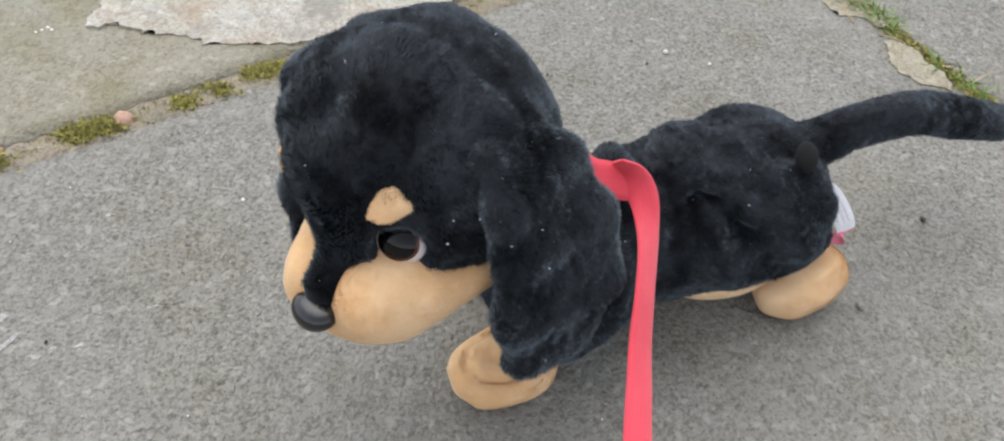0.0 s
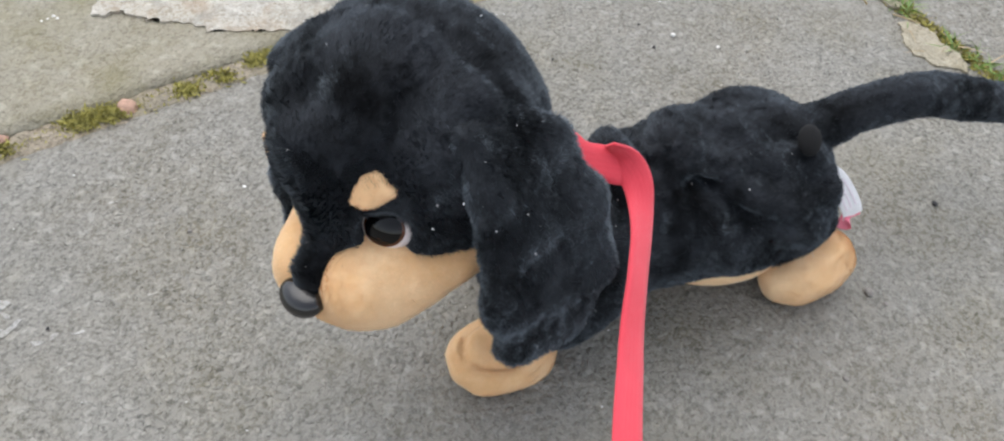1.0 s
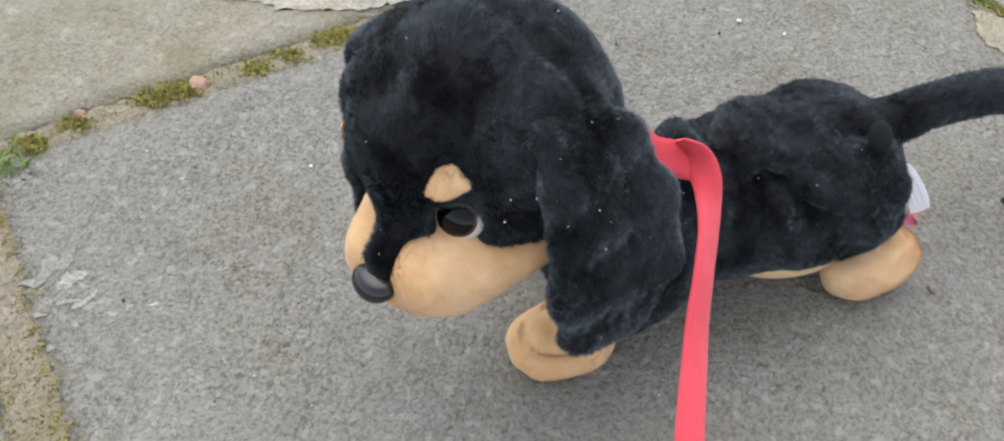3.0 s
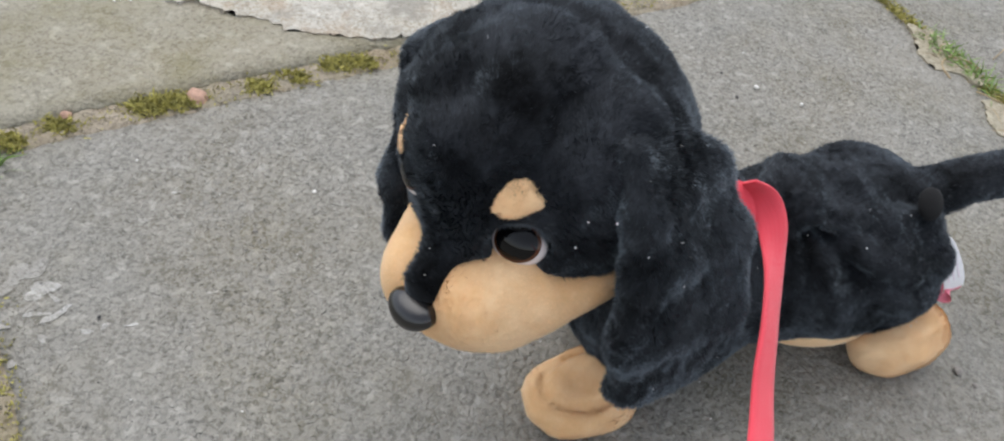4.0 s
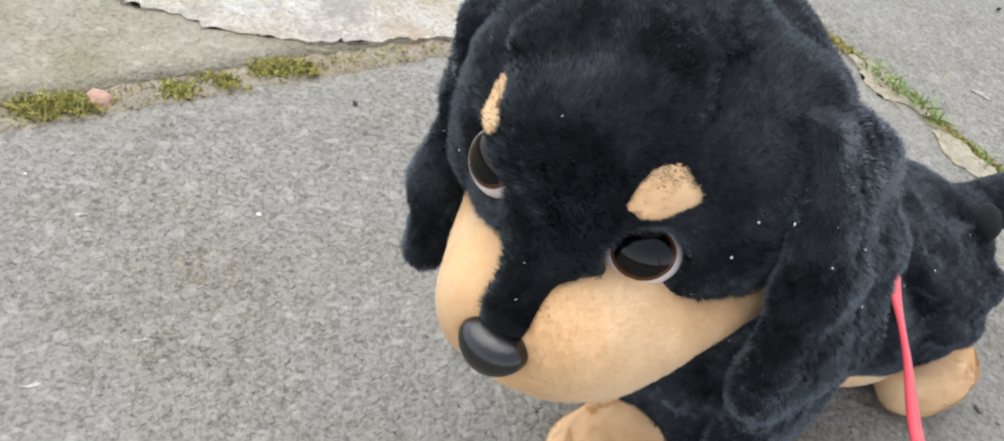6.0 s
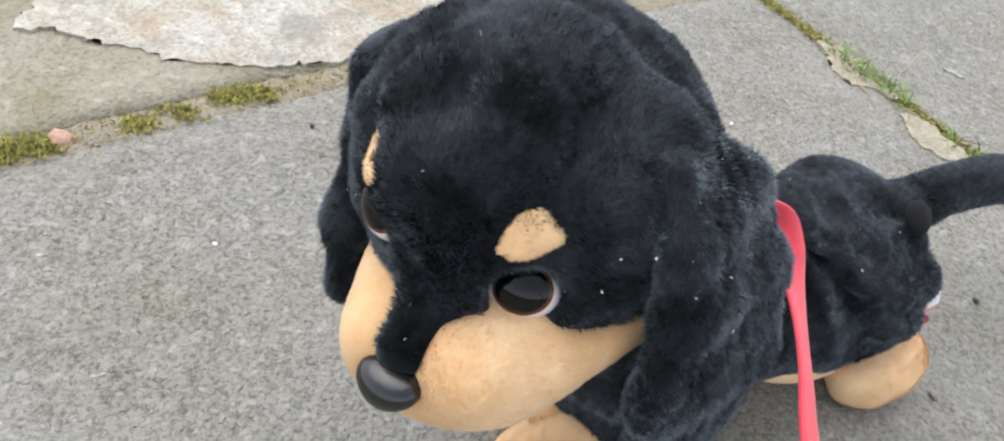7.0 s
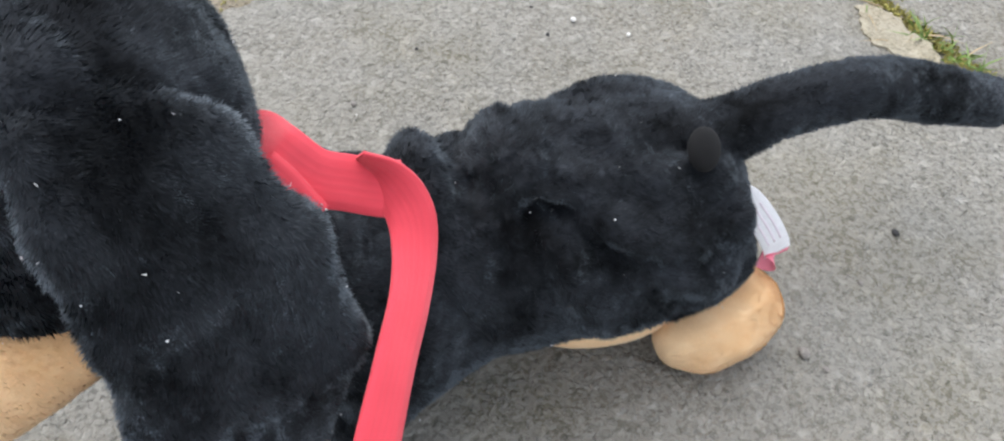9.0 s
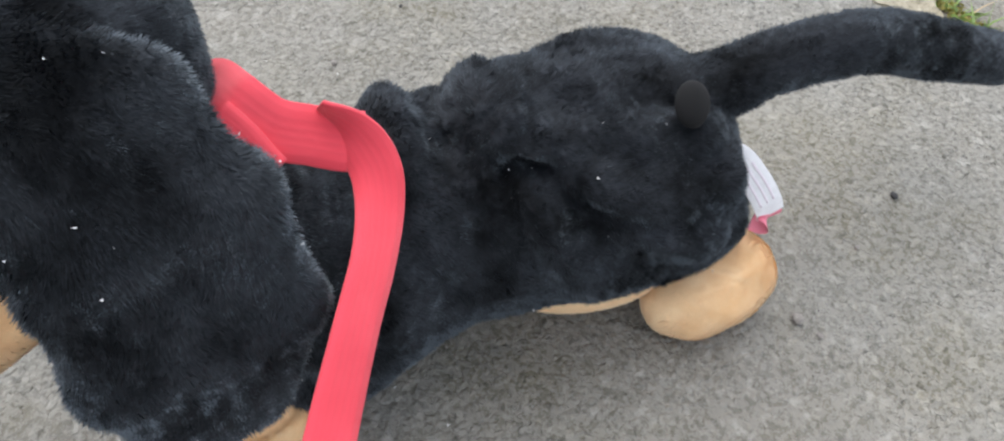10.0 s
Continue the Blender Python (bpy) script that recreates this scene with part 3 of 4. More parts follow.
# the head has axes of its own: ahead, to its left, up
HEAD = np.array([-0.0332, 0.2129, 0.1529])
ROLL = radians(6)
HF = np.array([-0.588, -0.809, 0.0])
HL0 = np.array([0.809, -0.588, 0.0])
HL = HL0 * math.cos(ROLL) + np.array([0, 0, 1]) * math.sin(ROLL)
HU = np.cross(HF, HL)
HR = np.stack([HF, HL, HU], 1)


def to_head(v):
    """From the head's axes to the toy's own place."""
    return v @ HR.T + HEAD - MID


def mirrored(Q):
    return np.concatenate([Q[..., :1], np.abs(Q[..., 1:2]), Q[..., 2:]], -1)


def eye_axes(side):
    """The ways in which an eye faces, is wide and is tall."""
    out = unit((0.83, 0.28 * side, 0.47))
    wide = unit(np.cross((0.0, -0.22 * side, 0.97), out))
    return np.stack([out, wide, np.cross(out, wide)], 1)


EYES = ((1, np.array([-0.0049, 0.0217, -0.0021])), (-1, np.array([-0.0035, -0.0222, 0.0020])))


def head_field(Q):
    M = mirrored(Q)
    d = ell(Q, (-0.043, 0.0015, 0.0075), (0.0500, 0.0530, 0.0515))
    d = smin(d, ell(Q, (-0.023, 0, 0.006), (0.0300, 0.0285, 0.042)), 0.018)
    d = smin(d, cap(Q, (-0.014, 0, -0.004), (0.0160, 0, -0.0240), 0.0135, 0.0098), 0.010)
    d = smin(d, ell(M, (-0.030, 0.030, -0.004), (0.020, 0.018, 0.020)), 0.014)
    d = smin(d, ell(Q, (-0.034, 0.036, 0.027), (0.025, 0.0175, 0.0215)), 0.012)
    d = smin(d, ell(Q, (-0.030, -0.0250, 0.023), (0.0275, 0.0145, 0.021)), 0.012)
    d = smin(d, ell(Q, (-0.018, -0.005, 0.026), (0.0295, 0.0200, 0.0240)), 0.014)
    # the seam across the crown and the one that runs down to each ear
    seam = np.abs(Q[..., 0] + 0.045 + 0.2 * (Q[..., 2] - 0.05))
    d = d + 0.0032 * np.exp(-(seam / 0.004) ** 2) * (Q[..., 2] > 0.02)
    seam = np.abs(M[..., 2] - 0.0295 + 0.90 * M[..., 0])
    d = d + 0.0060 * np.exp(-(seam / 0.0036) ** 2) * np.exp(-((M[..., 1] - 0.034) / 0.013) ** 2)
    # two dents in the stuffing of the crown
    for dent in ((-0.010, 0.034, 0.0510), (-0.004, -0.006, 0.0460)):
        d = d + 0.0045 * np.exp(-(np.linalg.norm(Q - np.array(dent), axis=-1) / 0.0085) ** 2)
    # the sockets of the eyes
    for side, spot in EYES:
        R = eye_axes(side)
        d = smax(d, -ell((Q - spot - R[:, 0] * 0.006) @ R, (0, -0.0004 * side, -0.0004), (0.0125, 0.0108, 0.0082)), 0.003)
    return d + 0.0013 * lumps(Q, 0.03, 41) + 0.0006 * lumps(Q, 0.013, 42)


def muzzle_field(Q):
    M = mirrored(Q)
    d = smin(ell(Q, (0.000, 0.0178, -0.0275), (0.0258, 0.0196, 0.0218)), ell(Q, (0.001, -0.0120, -0.0305), (0.0245, 0.0152, 0.0180)), 0.006)
    d = smin(d, ell(Q, (0.004, 0.002, -0.0375), (0.021, 0.021, 0.0140)), 0.008)
    d = smin(d, cap(Q, (-0.008, 0.032, -0.023), (-0.036, 0.053, -0.015), 0.0130, 0.0055), 0.012)
    d = smin(d, cap(Q, (-0.008, -0.022, -0.0290), (-0.036, -0.042, -0.025), 0.0105, 0.0055), 0.010)
    # the seam between the cheek and the upper lip
    d = d + 0.0022 * np.exp(-((Q[..., 0] + 0.018 + 0.35 * (Q[..., 2] + 0.036)) / 0.0028) ** 2) * np.clip((-0.026 - Q[..., 2]) / 0.006, 0, 1)
    return d + 0.0006 * lumps(Q, 0.02, 44)


def from_face(Q):
    return unit(Q - np.array([0.03, 0, -0.02])) + np.array([0, 0, -0.35])


pile("head", lambda Q: smax(head_field(Q), -(muzzle_field(Q) + 0.0015), 0.001), (-0.10, -0.075, -0.06), (0.05, 0.075, 0.085), 0.0024, BLACK, dog, from_face, "black plush head", move=to_head, clear=[clear_of((-0.001, 0.0220, -0.002), 0.0112), clear_of((0.001, -0.0220, 0.002), 0.0110), clear_of((0.026, 0, -0.030), 0.011), lambda Q: muzzle_field(Q) > 0.0012])
pile("muzzle", muzzle_field, (-0.06, -0.075, -0.065), (0.045, 0.075, 0.01), 0.0020, TAN, dog, from_face, "plump tan plush muzzle", 700, 0.0012, 0.00028, 0.20, 0.12, move=to_head)
for side, outward, rise in ((1, 0.0222, 0.0), (-1, 0.0250, 0.0015)):
    def brow_field(Q, side=side, outward=outward, rise=rise):
        # each patch is a blunt wedge that climbs outwards, with a small peak
        y, z = Q[..., 1] * side - outward, Q[..., 2] - 0.0212 - rise
        R = np.stack([np.zeros_like(y), 0.92 * y + 0.39 * z, 0.92 * z - 0.39 * y], -1)
        patch = ell(R, (0, 0.0006, -0.0016), (0.03, 0.0072 if side > 0 else 0.0064, 0.0044))
        patch = smin(patch, ell(R, (0, 0.0014, 0.0022), (0.03, 0.0044, 0.0042)), 0.005) + 0.0007 * lumps(Q, 0.008, 50)
        patch = smax(patch, np.abs(Q[..., 1]) - (0.034 if side > 0 else 0.0272), 0.002)
        return smax(smax(head_field(Q) - 0.0016, -0.02 - Q[..., 0], 0.001), patch, 0.001)
    pile("brow_patch", brow_field, (-0.025, -0.045, 0.005), (0.025, 0.045, 0.045), 0.0013, TAN, dog, from_face, "tan plush brow spot", 600, 0.0012, 0.00028, 0.25, 0.13, move=to_head)

# a plastic nose, broad and flat above and narrow below
v, f = blob((0, 0, 0), (1, 1, 1), seg=36, rings=22)
v[:, 1] *= 1 + 0.22 * v[:, 2]
v[:, 2] = np.where(v[:, 2] > 0, v[:, 2] * (1 - 0.18 * v[:, 2]), v[:, 2])
nose = mesh_object("nose", to_head(v * np.array([0.0078, 0.0098, 0.0074]) + np.array([0.0256, 0.0008, -0.0300])), f, NOSE, dog, "smooth black plastic nose")


def dome(centre, axes, way, half, material, name, parent, label=""):
    """A cap of an ellipsoid with those half axes (columns): its middle lies in that way and it reaches half degrees to each side."""
    way = unit(way)
    a = unit(np.cross(way, (0.3, 0.1, 1.0)))
    b = np.cross(way, a)
    V, F, rings, seg = [way], [], 10, 32
    for i in range(1, rings + 1):
        th = radians(half) * i / rings
        for j in range(seg):
            ph = 2 * math.pi * j / seg
            V.append(way * math.cos(th) + math.sin(th) * (a * math.cos(ph) + b * math.sin(ph)))
    F += [(0, 1 + j, 1 + (j + 1) % seg) for j in range(seg)]
    for i in range(rings - 1):
        for j in range(seg):
            k, m = 1 + i * seg, 1 + (i + 1) * seg
            F.append((k + j, m + j, m + (j + 1) % seg, k + (j + 1) % seg))
    return mesh_object(name, to_head(np.array(V) @ axes.T + centre), F, material, parent, label)


# oval domed eyes that look ahead and a little up, each sunk behind an upper lid
for side, spot in EYES:
    axes = eye_axes(side) * np.array([0.0074, 0.0107, 0.0094])
    v, f = blob((0, 0, 0), (1, 1, 1), None, 36, 24)
    eye = mesh_object("eye", to_head(v @ axes.T + spot), f, EYE_WHITE, dog, "glossy plastic toy eye with a dark pupil")
    dome(spot, axes * 1.012, (1.0, -0.02 * side, 0.03), 50, EYE_BROWN, "iris", eye, "dark brown ring")
    dome(spot, axes * 1.026, (1.0, -0.02 * side, 0.06), 42, EYE_BLACK, "pupil", eye, "glossy black pupil")
    dome(spot, axes * 1.09, (0.50, 0.0, 0.87), 34, DARK_FELT, "eyelid", eye, "black plush upper lid")


def ear_field(line, widths, aheads, thick):
    line, aheads = np.asarray(line, float), unit(aheads)

    def field(Q):
        d = None
        for i in range(len(line) - 1):
            a, b = line[i], line[i + 1]
            t = np.clip(((Q - a) @ (b - a)) / ((b - a) @ (b - a)), 0, 1)
            q = Q - a - t[..., None] * (b - a)
            w = widths[i] + (widths[i + 1] - widths[i]) * t
            ahead = unit(aheads[i] + t[..., None] * (aheads[i + 1] - aheads[i]))
            x = (q * ahead).sum(-1)
            r = q - x[..., None] * ahead
            x = np.maximum(np.abs(x) - (w - thick), 0)
            e = np.sqrt(x * x + (r * r).sum(-1)) - thick
            d = e if d is None else smin(d, e, 0.006)
        return d + 0.0012 * lumps(Q, 0.03, 61) + 0.0006 * lumps(Q, 0.012, 62)
    return field


EAR_LEFT = [(-0.033, 0.044, 0.036), (-0.0360, 0.0565, 0.022), (-0.0385, 0.066, -0.002), (-0.0370, 0.071, -0.035), (-0.0320, 0.069, -0.0635)]
LEFT_AHEAD = [(1, 0.1, 0), (1, -0.1, 0), (0.95, -0.27, 0), (0.94, -0.32, 0), (0.92, -0.38, 0)]
LEFT_WIDTHS = (0.016, 0.0235, 0.0272, 0.0280, 0.019)
EAR_RIGHT = [(-0.034, -0.040, 0.034), (-0.036, -0.047, 0.024), (-0.034, -0.0475, 0.0), (-0.028, -0.0475, -0.03), (-0.022, -0.0455, -0.052)]
RIGHT_AHEAD = [(1, -0.1, 0), (1, 0.1, 0), (0.95, -0.05, 0), (0.95, -0.1, 0), (0.95, -0.1, 0)]
RIGHT_WIDTHS = (0.009, 0.013, 0.016, 0.018, 0.014)
for line, aheads, widths in ((EAR_LEFT, LEFT_AHEAD, LEFT_WIDTHS), (EAR_RIGHT, RIGHT_AHEAD, RIGHT_WIDTHS)):
    lo, hi = np.min(line, 0) - 0.04, np.max(line, 0) + 0.04
    pile("ear", ear_field(line, widths, aheads, 0.0072), lo, hi, 0.0024, LIT_EAR_BLACK, dog, lambda Q: np.tile(np.array([0, 0, -1.0]), (len(Q), 1)), "long floppy black plush ear", move=to_head)


# ---- the care tag at the rump ----
def ribbon(line, across, width, thick):
    """Verts, faces and (u, v) of a band along a line; across gives the way of its width at each point."""
    line, across = np.asarray(line, float), unit(across)
    tang = unit(np.gradient(line, axis=0))
    across = unit(across - (across * tang).sum(1, keepdims=True) * tang)
    nrm = np.cross(tang, across)
    cuts = np.array([-1, -0.96, -0.5, 0, 0.5, 0.96, 1])
    lift = np.array([0.3, 0.9, 1, 1, 1, 0.9, 0.3])
    ring = [(c, h) for c, h in zip(cuts, lift)] + [(c, -h) for c, h in zip(cuts[::-1], lift[::-1])]
    V = np.stack([line + across * width / 2 * c + nrm * thick / 2 * h for c, h in ring], 1)
    n, m = V.shape[:2]
    F = [(i * m + j, i * m + (j + 1) % m, (i + 1) * m + (j + 1) % m, (i + 1) * m + j) for i in range(n - 1) for j in range(m)]
    F += [tuple(range(m))[::-1], tuple((n - 1) * m + j for j in range(m))]
    run = np.concatenate([[0], np.cumsum(np.linalg.norm(np.diff(line, axis=0), axis=1))]) / width
    UV = np.stack([np.stack([np.full(n, (c + 1) / 2), run], -1) for c, _ in ring], 1).reshape(-1, 2)
    return V.reshape(-1, 3), F, UV


line = smooth_line([(0.190, 0.310, 0.074), (0.202, 0.312, 0.0745), (0.213, 0.311, 0.0635), (0.221, 0.310, 0.0520), (0.224, 0.310, 0.0455)], 6)
v, f, _ = ribbon(line, np.tile((0.73, 0.35, 0.58), (len(line), 1)), 0.0115, 0.0005)
tag = mesh_object("care_tag", to_dog(v), f, SATIN, dog, "folded white satin sewn-in tag")
for shift in (-0.0028, 0.0, 0.0028):
    bar = line[9:19] + unit((0.73, 0.35, 0.58)) * shift + unit((-0.35, -0.62, 0.70)) * 0.0005
    v, f, _ = ribbon(bar, np.tile((0.73, 0.35, 0.58), (len(bar), 1)), 0.0009, 0.0002)
    mesh_object("print_line", to_dog(v), f, PRINT, tag, "pale violet printed line")
line2 = smooth_line([(0.2238, 0.310, 0.0460), (0.2236, 0.310, 0.0435), (0.2215, 0.310, 0.042), (0.2185, 0.311, 0.0425)], 6)
v, f, _ = ribbon(line2, np.tile((0.73, 0.35, 0.58), (len(line2), 1)), 0.0115, 0.0005)
mesh_object("tag_fold", to_dog(v), f, PINK, tag, "pink printed fold")


# ---- the leash ----
leash = tagged(new("leash"), "red webbing leash looped round the plush dog's neck", "leash")


def web(name, pts, faces_to, n, width, label):
    line = smooth_line(pts, n)
    ac = np.cross(smooth_line(faces_to, n), np.gradient(line, axis=0))
    v, f, uv = ribbon(line, ac, width, 0.0014)
    ob = mesh_object(name, v, f, WEBBING, leash, label)
    layer = ob.data.uv_layers.new(name="band")
    for lp in ob.data.loops:
        layer.data[lp.index].uv = uv[lp.vertex_index]
    return ob


# the webbing is placed and turned to fit the camera's view
BAND_TO_CAMERA = (0.235, -0.645, 0.727)
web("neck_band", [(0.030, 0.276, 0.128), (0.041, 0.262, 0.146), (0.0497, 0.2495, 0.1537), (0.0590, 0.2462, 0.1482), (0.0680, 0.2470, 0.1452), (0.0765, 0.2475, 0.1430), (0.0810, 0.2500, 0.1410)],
    [(0.1, -0.5, 0.8), (0.1, -0.5, 0.8), (0.15, -0.6, 0.76), BAND_TO_CAMERA, BAND_TO_CAMERA, (0.30, -0.60, 0.70), (0.55, -0.50, 0.55)], 10, 0.0150, "red webbing band leaving the neck")
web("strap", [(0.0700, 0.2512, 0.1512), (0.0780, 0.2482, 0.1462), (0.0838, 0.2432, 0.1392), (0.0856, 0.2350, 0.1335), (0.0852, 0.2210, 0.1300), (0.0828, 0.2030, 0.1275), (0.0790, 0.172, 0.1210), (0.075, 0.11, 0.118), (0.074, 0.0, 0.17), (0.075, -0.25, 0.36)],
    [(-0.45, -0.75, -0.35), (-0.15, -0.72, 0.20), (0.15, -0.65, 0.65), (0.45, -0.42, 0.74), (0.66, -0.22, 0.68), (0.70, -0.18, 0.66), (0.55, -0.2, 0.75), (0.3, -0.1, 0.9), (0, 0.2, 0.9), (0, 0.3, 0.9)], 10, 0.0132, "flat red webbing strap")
web("stitched_end", [(0.0470, 0.2450, 0.1530), (0.0525, 0.2425, 0.1490), (0.0570, 0.2395, 0.1450), (0.0605, 0.2375, 0.1420)], [BAND_TO_CAMERA] * 4, 6, 0.0085, "sewn end of the webbing loop")
ring = []
for i in range(25):
    a = 2 * math.pi * i / 24
    ring.append(body(-0.094, 0, 0) + AN * (-0.006 + 0.023 * math.cos(a)) + np.array([0, 0, 0.092]) + (np.array([0, 0, 0.027]) + AX * -0.012) * math.sin(a))
web("collar_loop", ring, [p - body(-0.094, -0.008, 0.098) for p in ring], 3, 0.0165, "red webbing loop round the neck")


# ---- small things on the paving ----
def tufts(name, spots, count, spread, height, width, material, label, category, lean=0.7, seed=0):
    """Many small blades round spots of the plan (x, y, z), as one mesh."""
    g = np.random.default_rng(seed)
    V, F = [], []
    for spot in spots:
        for _ in range(count):
            p = np.array(spot, float) + np.array([*(g.normal(size=2) @ np.stack([E1, E2]) * np.array(spread)), 0])
            h = height * g.uniform(0.4, 1.2)
            way = unit(np.array([*(g.normal(size=2) * lean), 1.0]))
            side = unit(np.cross(way, g.normal(size=3))) * width * g.uniform(0.6, 1.3)
            droop = np.array([way[0], way[1], -0.35]) * h * 0.5
            k = len(V)
            V += [p - side, p + side, p + way * h * 0.55 + side * 0.8, p + way * h * 0.55 - side * 0.8, p + way * h + droop * 0.6]
            F += [(k, k + 1, k + 2, k + 3), (k + 3, k + 2, k + 4)]
    return tagged(mesh_object(name, V, F, material), label, category, kind="stuff")


def along(a0, b0, a1, b1, n, z):
    return [on_slab(a0 + (a1 - a0) * t, b0 + (b1 - b0) * t, z) for t in np.linspace(0, 1, n)]


MOSS_SPOTS = [(-0.226, 0.389, -0.0005), (-0.220, 0.393, 0.0), (-0.213, 0.397, 0.0), (-0.207, 0.400, -0.0005), (-0.128, 0.455, -0.0005), (-0.122, 0.459, -0.0005), (-0.111, 0.463, -0.0005), (-0.150, 0.438, -0.001), (-0.168, 0.424, -0.001), (-0.265, 0.364, -0.0005), (-0.285, 0.345, -0.0005)]
tufts("moss", MOSS_SPOTS, 330, (0.0048, 0.0030), 0.0045, 0.0006, MOSS, "low green moss growing in a paving joint", "moss", 0.9, 3)
tufts("moss", along(-0.25, -0.0145, 0.45, -0.0145, 60, -0.0008), 30, (0.006, 0.0036), 0.0028, 0.0005, MOSS, "thin brownish green moss in a paving joint", "moss", 0.9, 4)
tufts("moss", along(-0.0385, 0.01, -0.0385, 0.4, 30, -0.001) + along(-0.0155, 0.01, -0.0155, 0.4, 30, -0.001), 45, (0.0015, 0.006), 0.0022, 0.0005, MOSS, "thin line of moss beside a paving joint", "moss", 0.9, 5)
tufts("moss", along(0.648, -0.02, 0.648, 0.35, 40, -0.001), 70, (0.0022, 0.006), 0.0045, 0.0007, MOSS, "thin moss in a narrow paving joint", "moss", 0.9, 6)
tufts("grass", along(0.648, 0.09, 0.648, 0.155, 9, -0.004) + along(0.648, 0.20, 0.648, 0.24, 3, -0.004), 22, (0.003, 0.005), 0.019, 0.0009, GRASS, "short green grass sprouting from the joint", "grass", 0.9, 7)
tufts("grass", [(-0.292, 0.335, -0.003), (-0.298, 0.325, -0.003), (-0.288, 0.322, -0.003)], 22, (0.005, 0.005), 0.016, 0.0009, GRASS, "short green grass sprouting from the joint", "grass", 0.9, 8)
tufts("dry_grass", along(0.643, 0.07, 0.645, 0.24, 8, -0.001), 3, (0.006, 0.006), 0.020, 0.0005, STRAW, "dry yellow grass stalks lying by the joint", "dry grass", 2.5, 9)


def pebble(x, y, r, material, label, seed, name="pebble", group="loose pebbles"):
    """A small uneven stone that lies on the paving."""
    g = np.random.default_rng(seed)
    v, f = blob((0, 0, 0), np.array([1, g.uniform(0.6, 0.95), g.uniform(0.45, 0.7)]) * r, None, 9, 6)
    v = v * (1 + 0.22 * lumps(v / r, 1.6, seed))[:, None]
    a = g.uniform(0, 6.28)
    c, q = math.cos(a), math.sin(a)
    v = v @ np.array([[c, q, 0], [-q, c, 0], [0, 0, 1]])
    ob = mesh_object(name, v - np.array([0, 0, v[:, 2].min()]), f, material, None, label, smooth=False)
    ob.location = (x * K, y * K, 0.0)
    return tagged(ob, category="pebble", group=group)


for i, (x, y, r) in enumerate(((0.304, 0.360, 0.0022), (0.141, 0.492, 0.0014), (-0.079, 0.439, 0.0019), (0.069, 0.473, 0.0014), (-0.197, 0.243, 0.0011), (0.506, 0.77, 0.0028), (0.132, 0.516, 0.0011))):
    pebble(x, y, r, DARK_STONE, "small dark pebble lying on paving", 100 + i)
for i, (x, y, r) in enumerate(((0.246, 0.291, 0.0030), (0.040, 0.427, 0.0018), (0.254, 0.284, 0.0015), (0.28, 0.33, 0.0015), (-0.14, 0.31, 0.0014), (0.22, 0.235, 0.0018))):
    pebble(x, y, r, GREY_STONE, "small grey pebble lying on paving", 120 + i)
for i, (x, y, r) in enumerate(((0.187, 0.496, 0.0015), (0.156, 0.506, 0.0018), (-0.274, 0.483, 0.0016), (-0.271, 0.486, 0.0014), (-0.116, 0.345, 0.0012), (-0.277, 0.480, 0.0015), (-0.273, 0.479, 0.0011), (-0.268, 0.484, 0.0012))):
    pebble(x, y, r, CHIP, "tiny white stone chip lying on paving", 140 + i)
for i, (x, y, r) in enumerate(((-0.2005, 0.4055, 0.0075), (-0.265, 0.372, 0.004))):
    pebble(x, y, r, PINK_STONE, "pinkish broken stone lodged in the joint", 160 + i, "stone_fragment", "stones in the joint").location.z = -r * 0.62


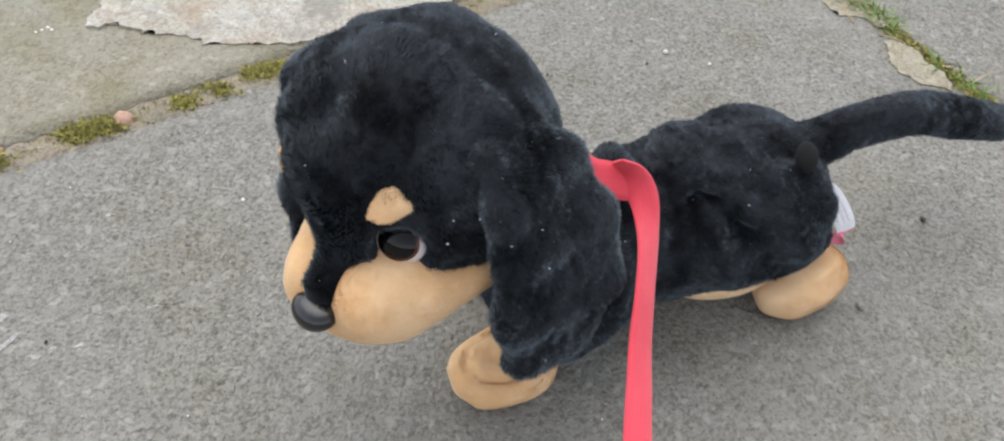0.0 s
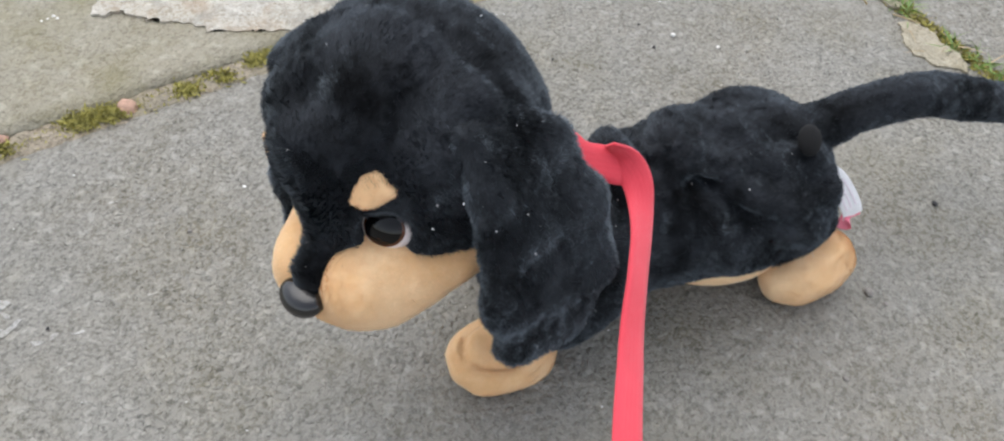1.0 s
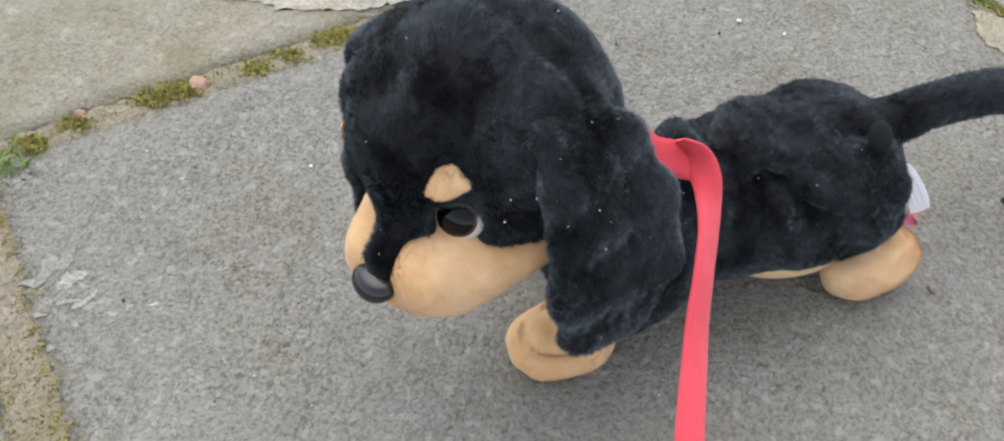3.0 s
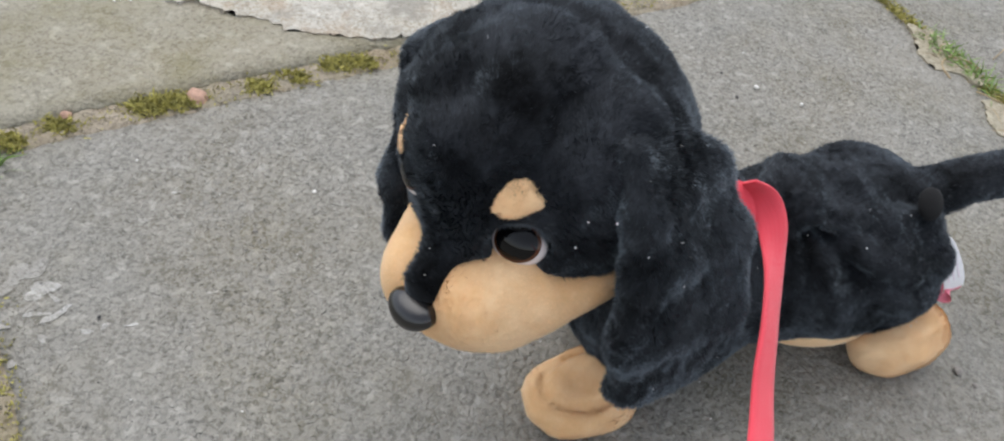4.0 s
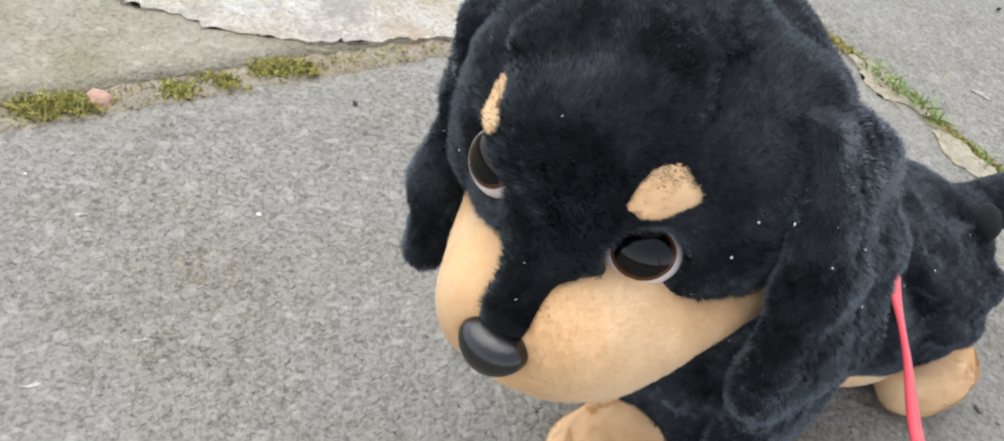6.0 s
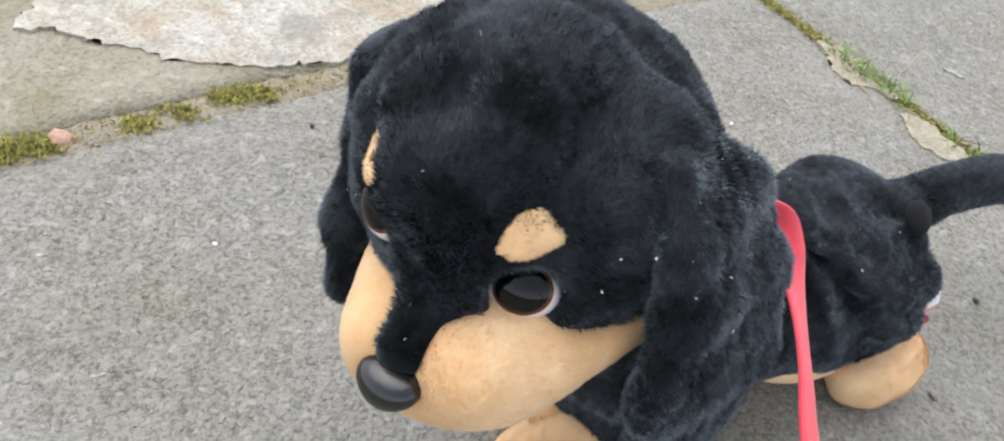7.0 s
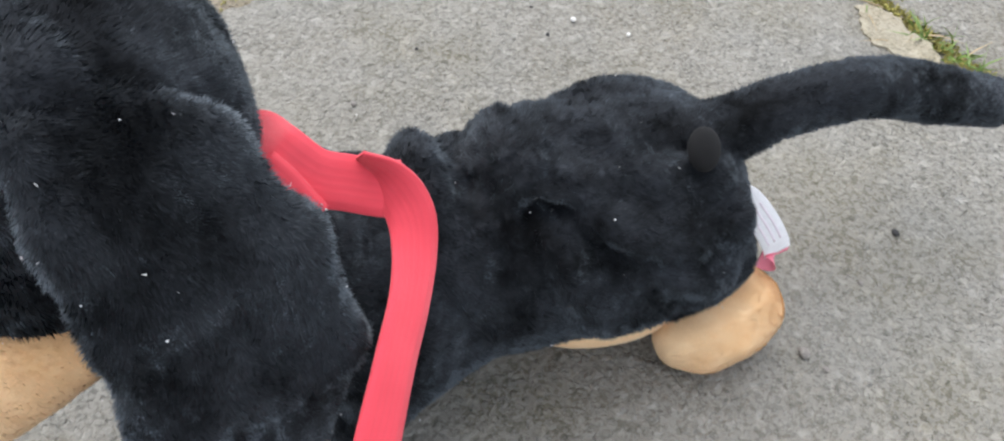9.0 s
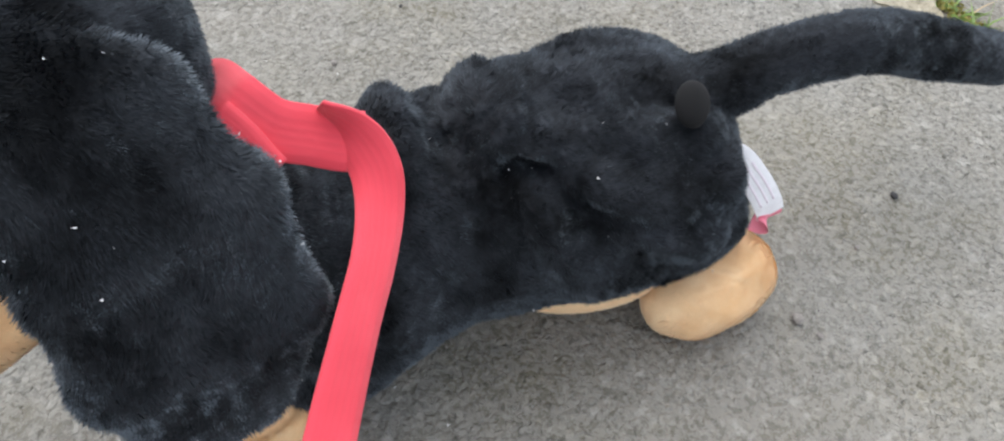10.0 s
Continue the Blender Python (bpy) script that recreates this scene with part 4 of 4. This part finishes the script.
def grit(count, material, low, high, label, seed):
    """Scattered crumbs on the paving, one mesh."""
    g = np.random.default_rng(seed)
    V, F = [], []
    base = np.array([(1, 0, 0), (-0.5, 0.87, 0), (-0.5, -0.87, 0), (0, 0, 1)])
    for _ in range(count):
        p = on_slab(g.uniform(-0.3, 0.9), g.uniform(-0.35, 0.6), 0.0003)
        r = g.uniform(low, high)
        k = len(V)
        a = g.uniform(0, 6.28)
        c, q = math.cos(a), math.sin(a)
        V += list((base * np.array([1, g.uniform(0.5, 1), 0.6]) * r) @ np.array([[c, q, 0], [-q, c, 0], [0, 0, 1]]) + p)
        F += [(k, k + 1, k + 3), (k + 1, k + 2, k + 3), (k + 2, k, k + 3)]
    return tagged(mesh_object("grit", V, F, material, smooth=False), label, "grit", kind="stuff")


grit(300, CHIP, 0.0004, 0.0011, "scattered tiny white chips on paving", 1)
grit(1100, GREY_STONE, 0.0004, 0.0012, "scattered grey crumbs on paving", 2)
grit(450, DARK_STONE, 0.0003, 0.0008, "scattered dark crumbs on paving", 3)


# lint caught in the black pile
def lint(part, count, seed):
    ob = [o for o in dog.children if o.name.startswith(part)][0]
    g = np.random.default_rng(seed)
    me = ob.data
    V, F = [], []
    for i in g.integers(0, len(me.vertices) // 20, count):
        v, nrm = np.array(me.vertices[int(i)].co) / K, np.array(me.vertices[int(i)].normal)
        c = v + nrm * 0.0019
        r = g.uniform(0.00014, 0.00032)
        k = len(V)
        V += [c + g.normal(size=3) * r for _ in range(4)]
        F += [(k, k + 1, k + 2), (k, k + 1, k + 3), (k, k + 2, k + 3), (k + 1, k + 2, k + 3)]
    return tagged(mesh_object("lint", V, F, LINT, ob, "specks of white lint", smooth=False), kind="stuff")


for part, count in (("torso", 80), ("head", 60), ("ear", 30)):
    lint(part, count, 5 + count)


# a dry stem that curls beside the grass
def stem(points, radius, label):
    line = smooth_line(points, 6)
    v, f, _ = ribbon(line, np.tile((0.2, 0.3, 1.0), (len(line), 1)), radius * 2, radius * 1.6)
    return tagged(mesh_object("dry_stem", v, f, STRAW), label, "dry stem", "dry stems")


stem([(0.309, 0.556, 0.0012), (0.306, 0.570, 0.0016), (0.313, 0.580, 0.003), (0.327, 0.577, 0.004), (0.338, 0.572, 0.002)], 0.0006, "thin dry stem curling on the paving")
stem([(0.345, 0.535, 0.0012), (0.336, 0.538, 0.003), (0.326, 0.545, 0.0015)], 0.0005, "short dry stem beside the joint")
stem([(0.010, 0.548, 0.001), (0.020, 0.555, 0.003), (0.034, 0.556, 0.001)], 0.0006, "short dry stem in the joint")
stem([(0.352, 0.590, 0.001), (0.366, 0.604, 0.010), (0.374, 0.612, 0.017)], 0.0005, "dry stem leaning out of the grass")
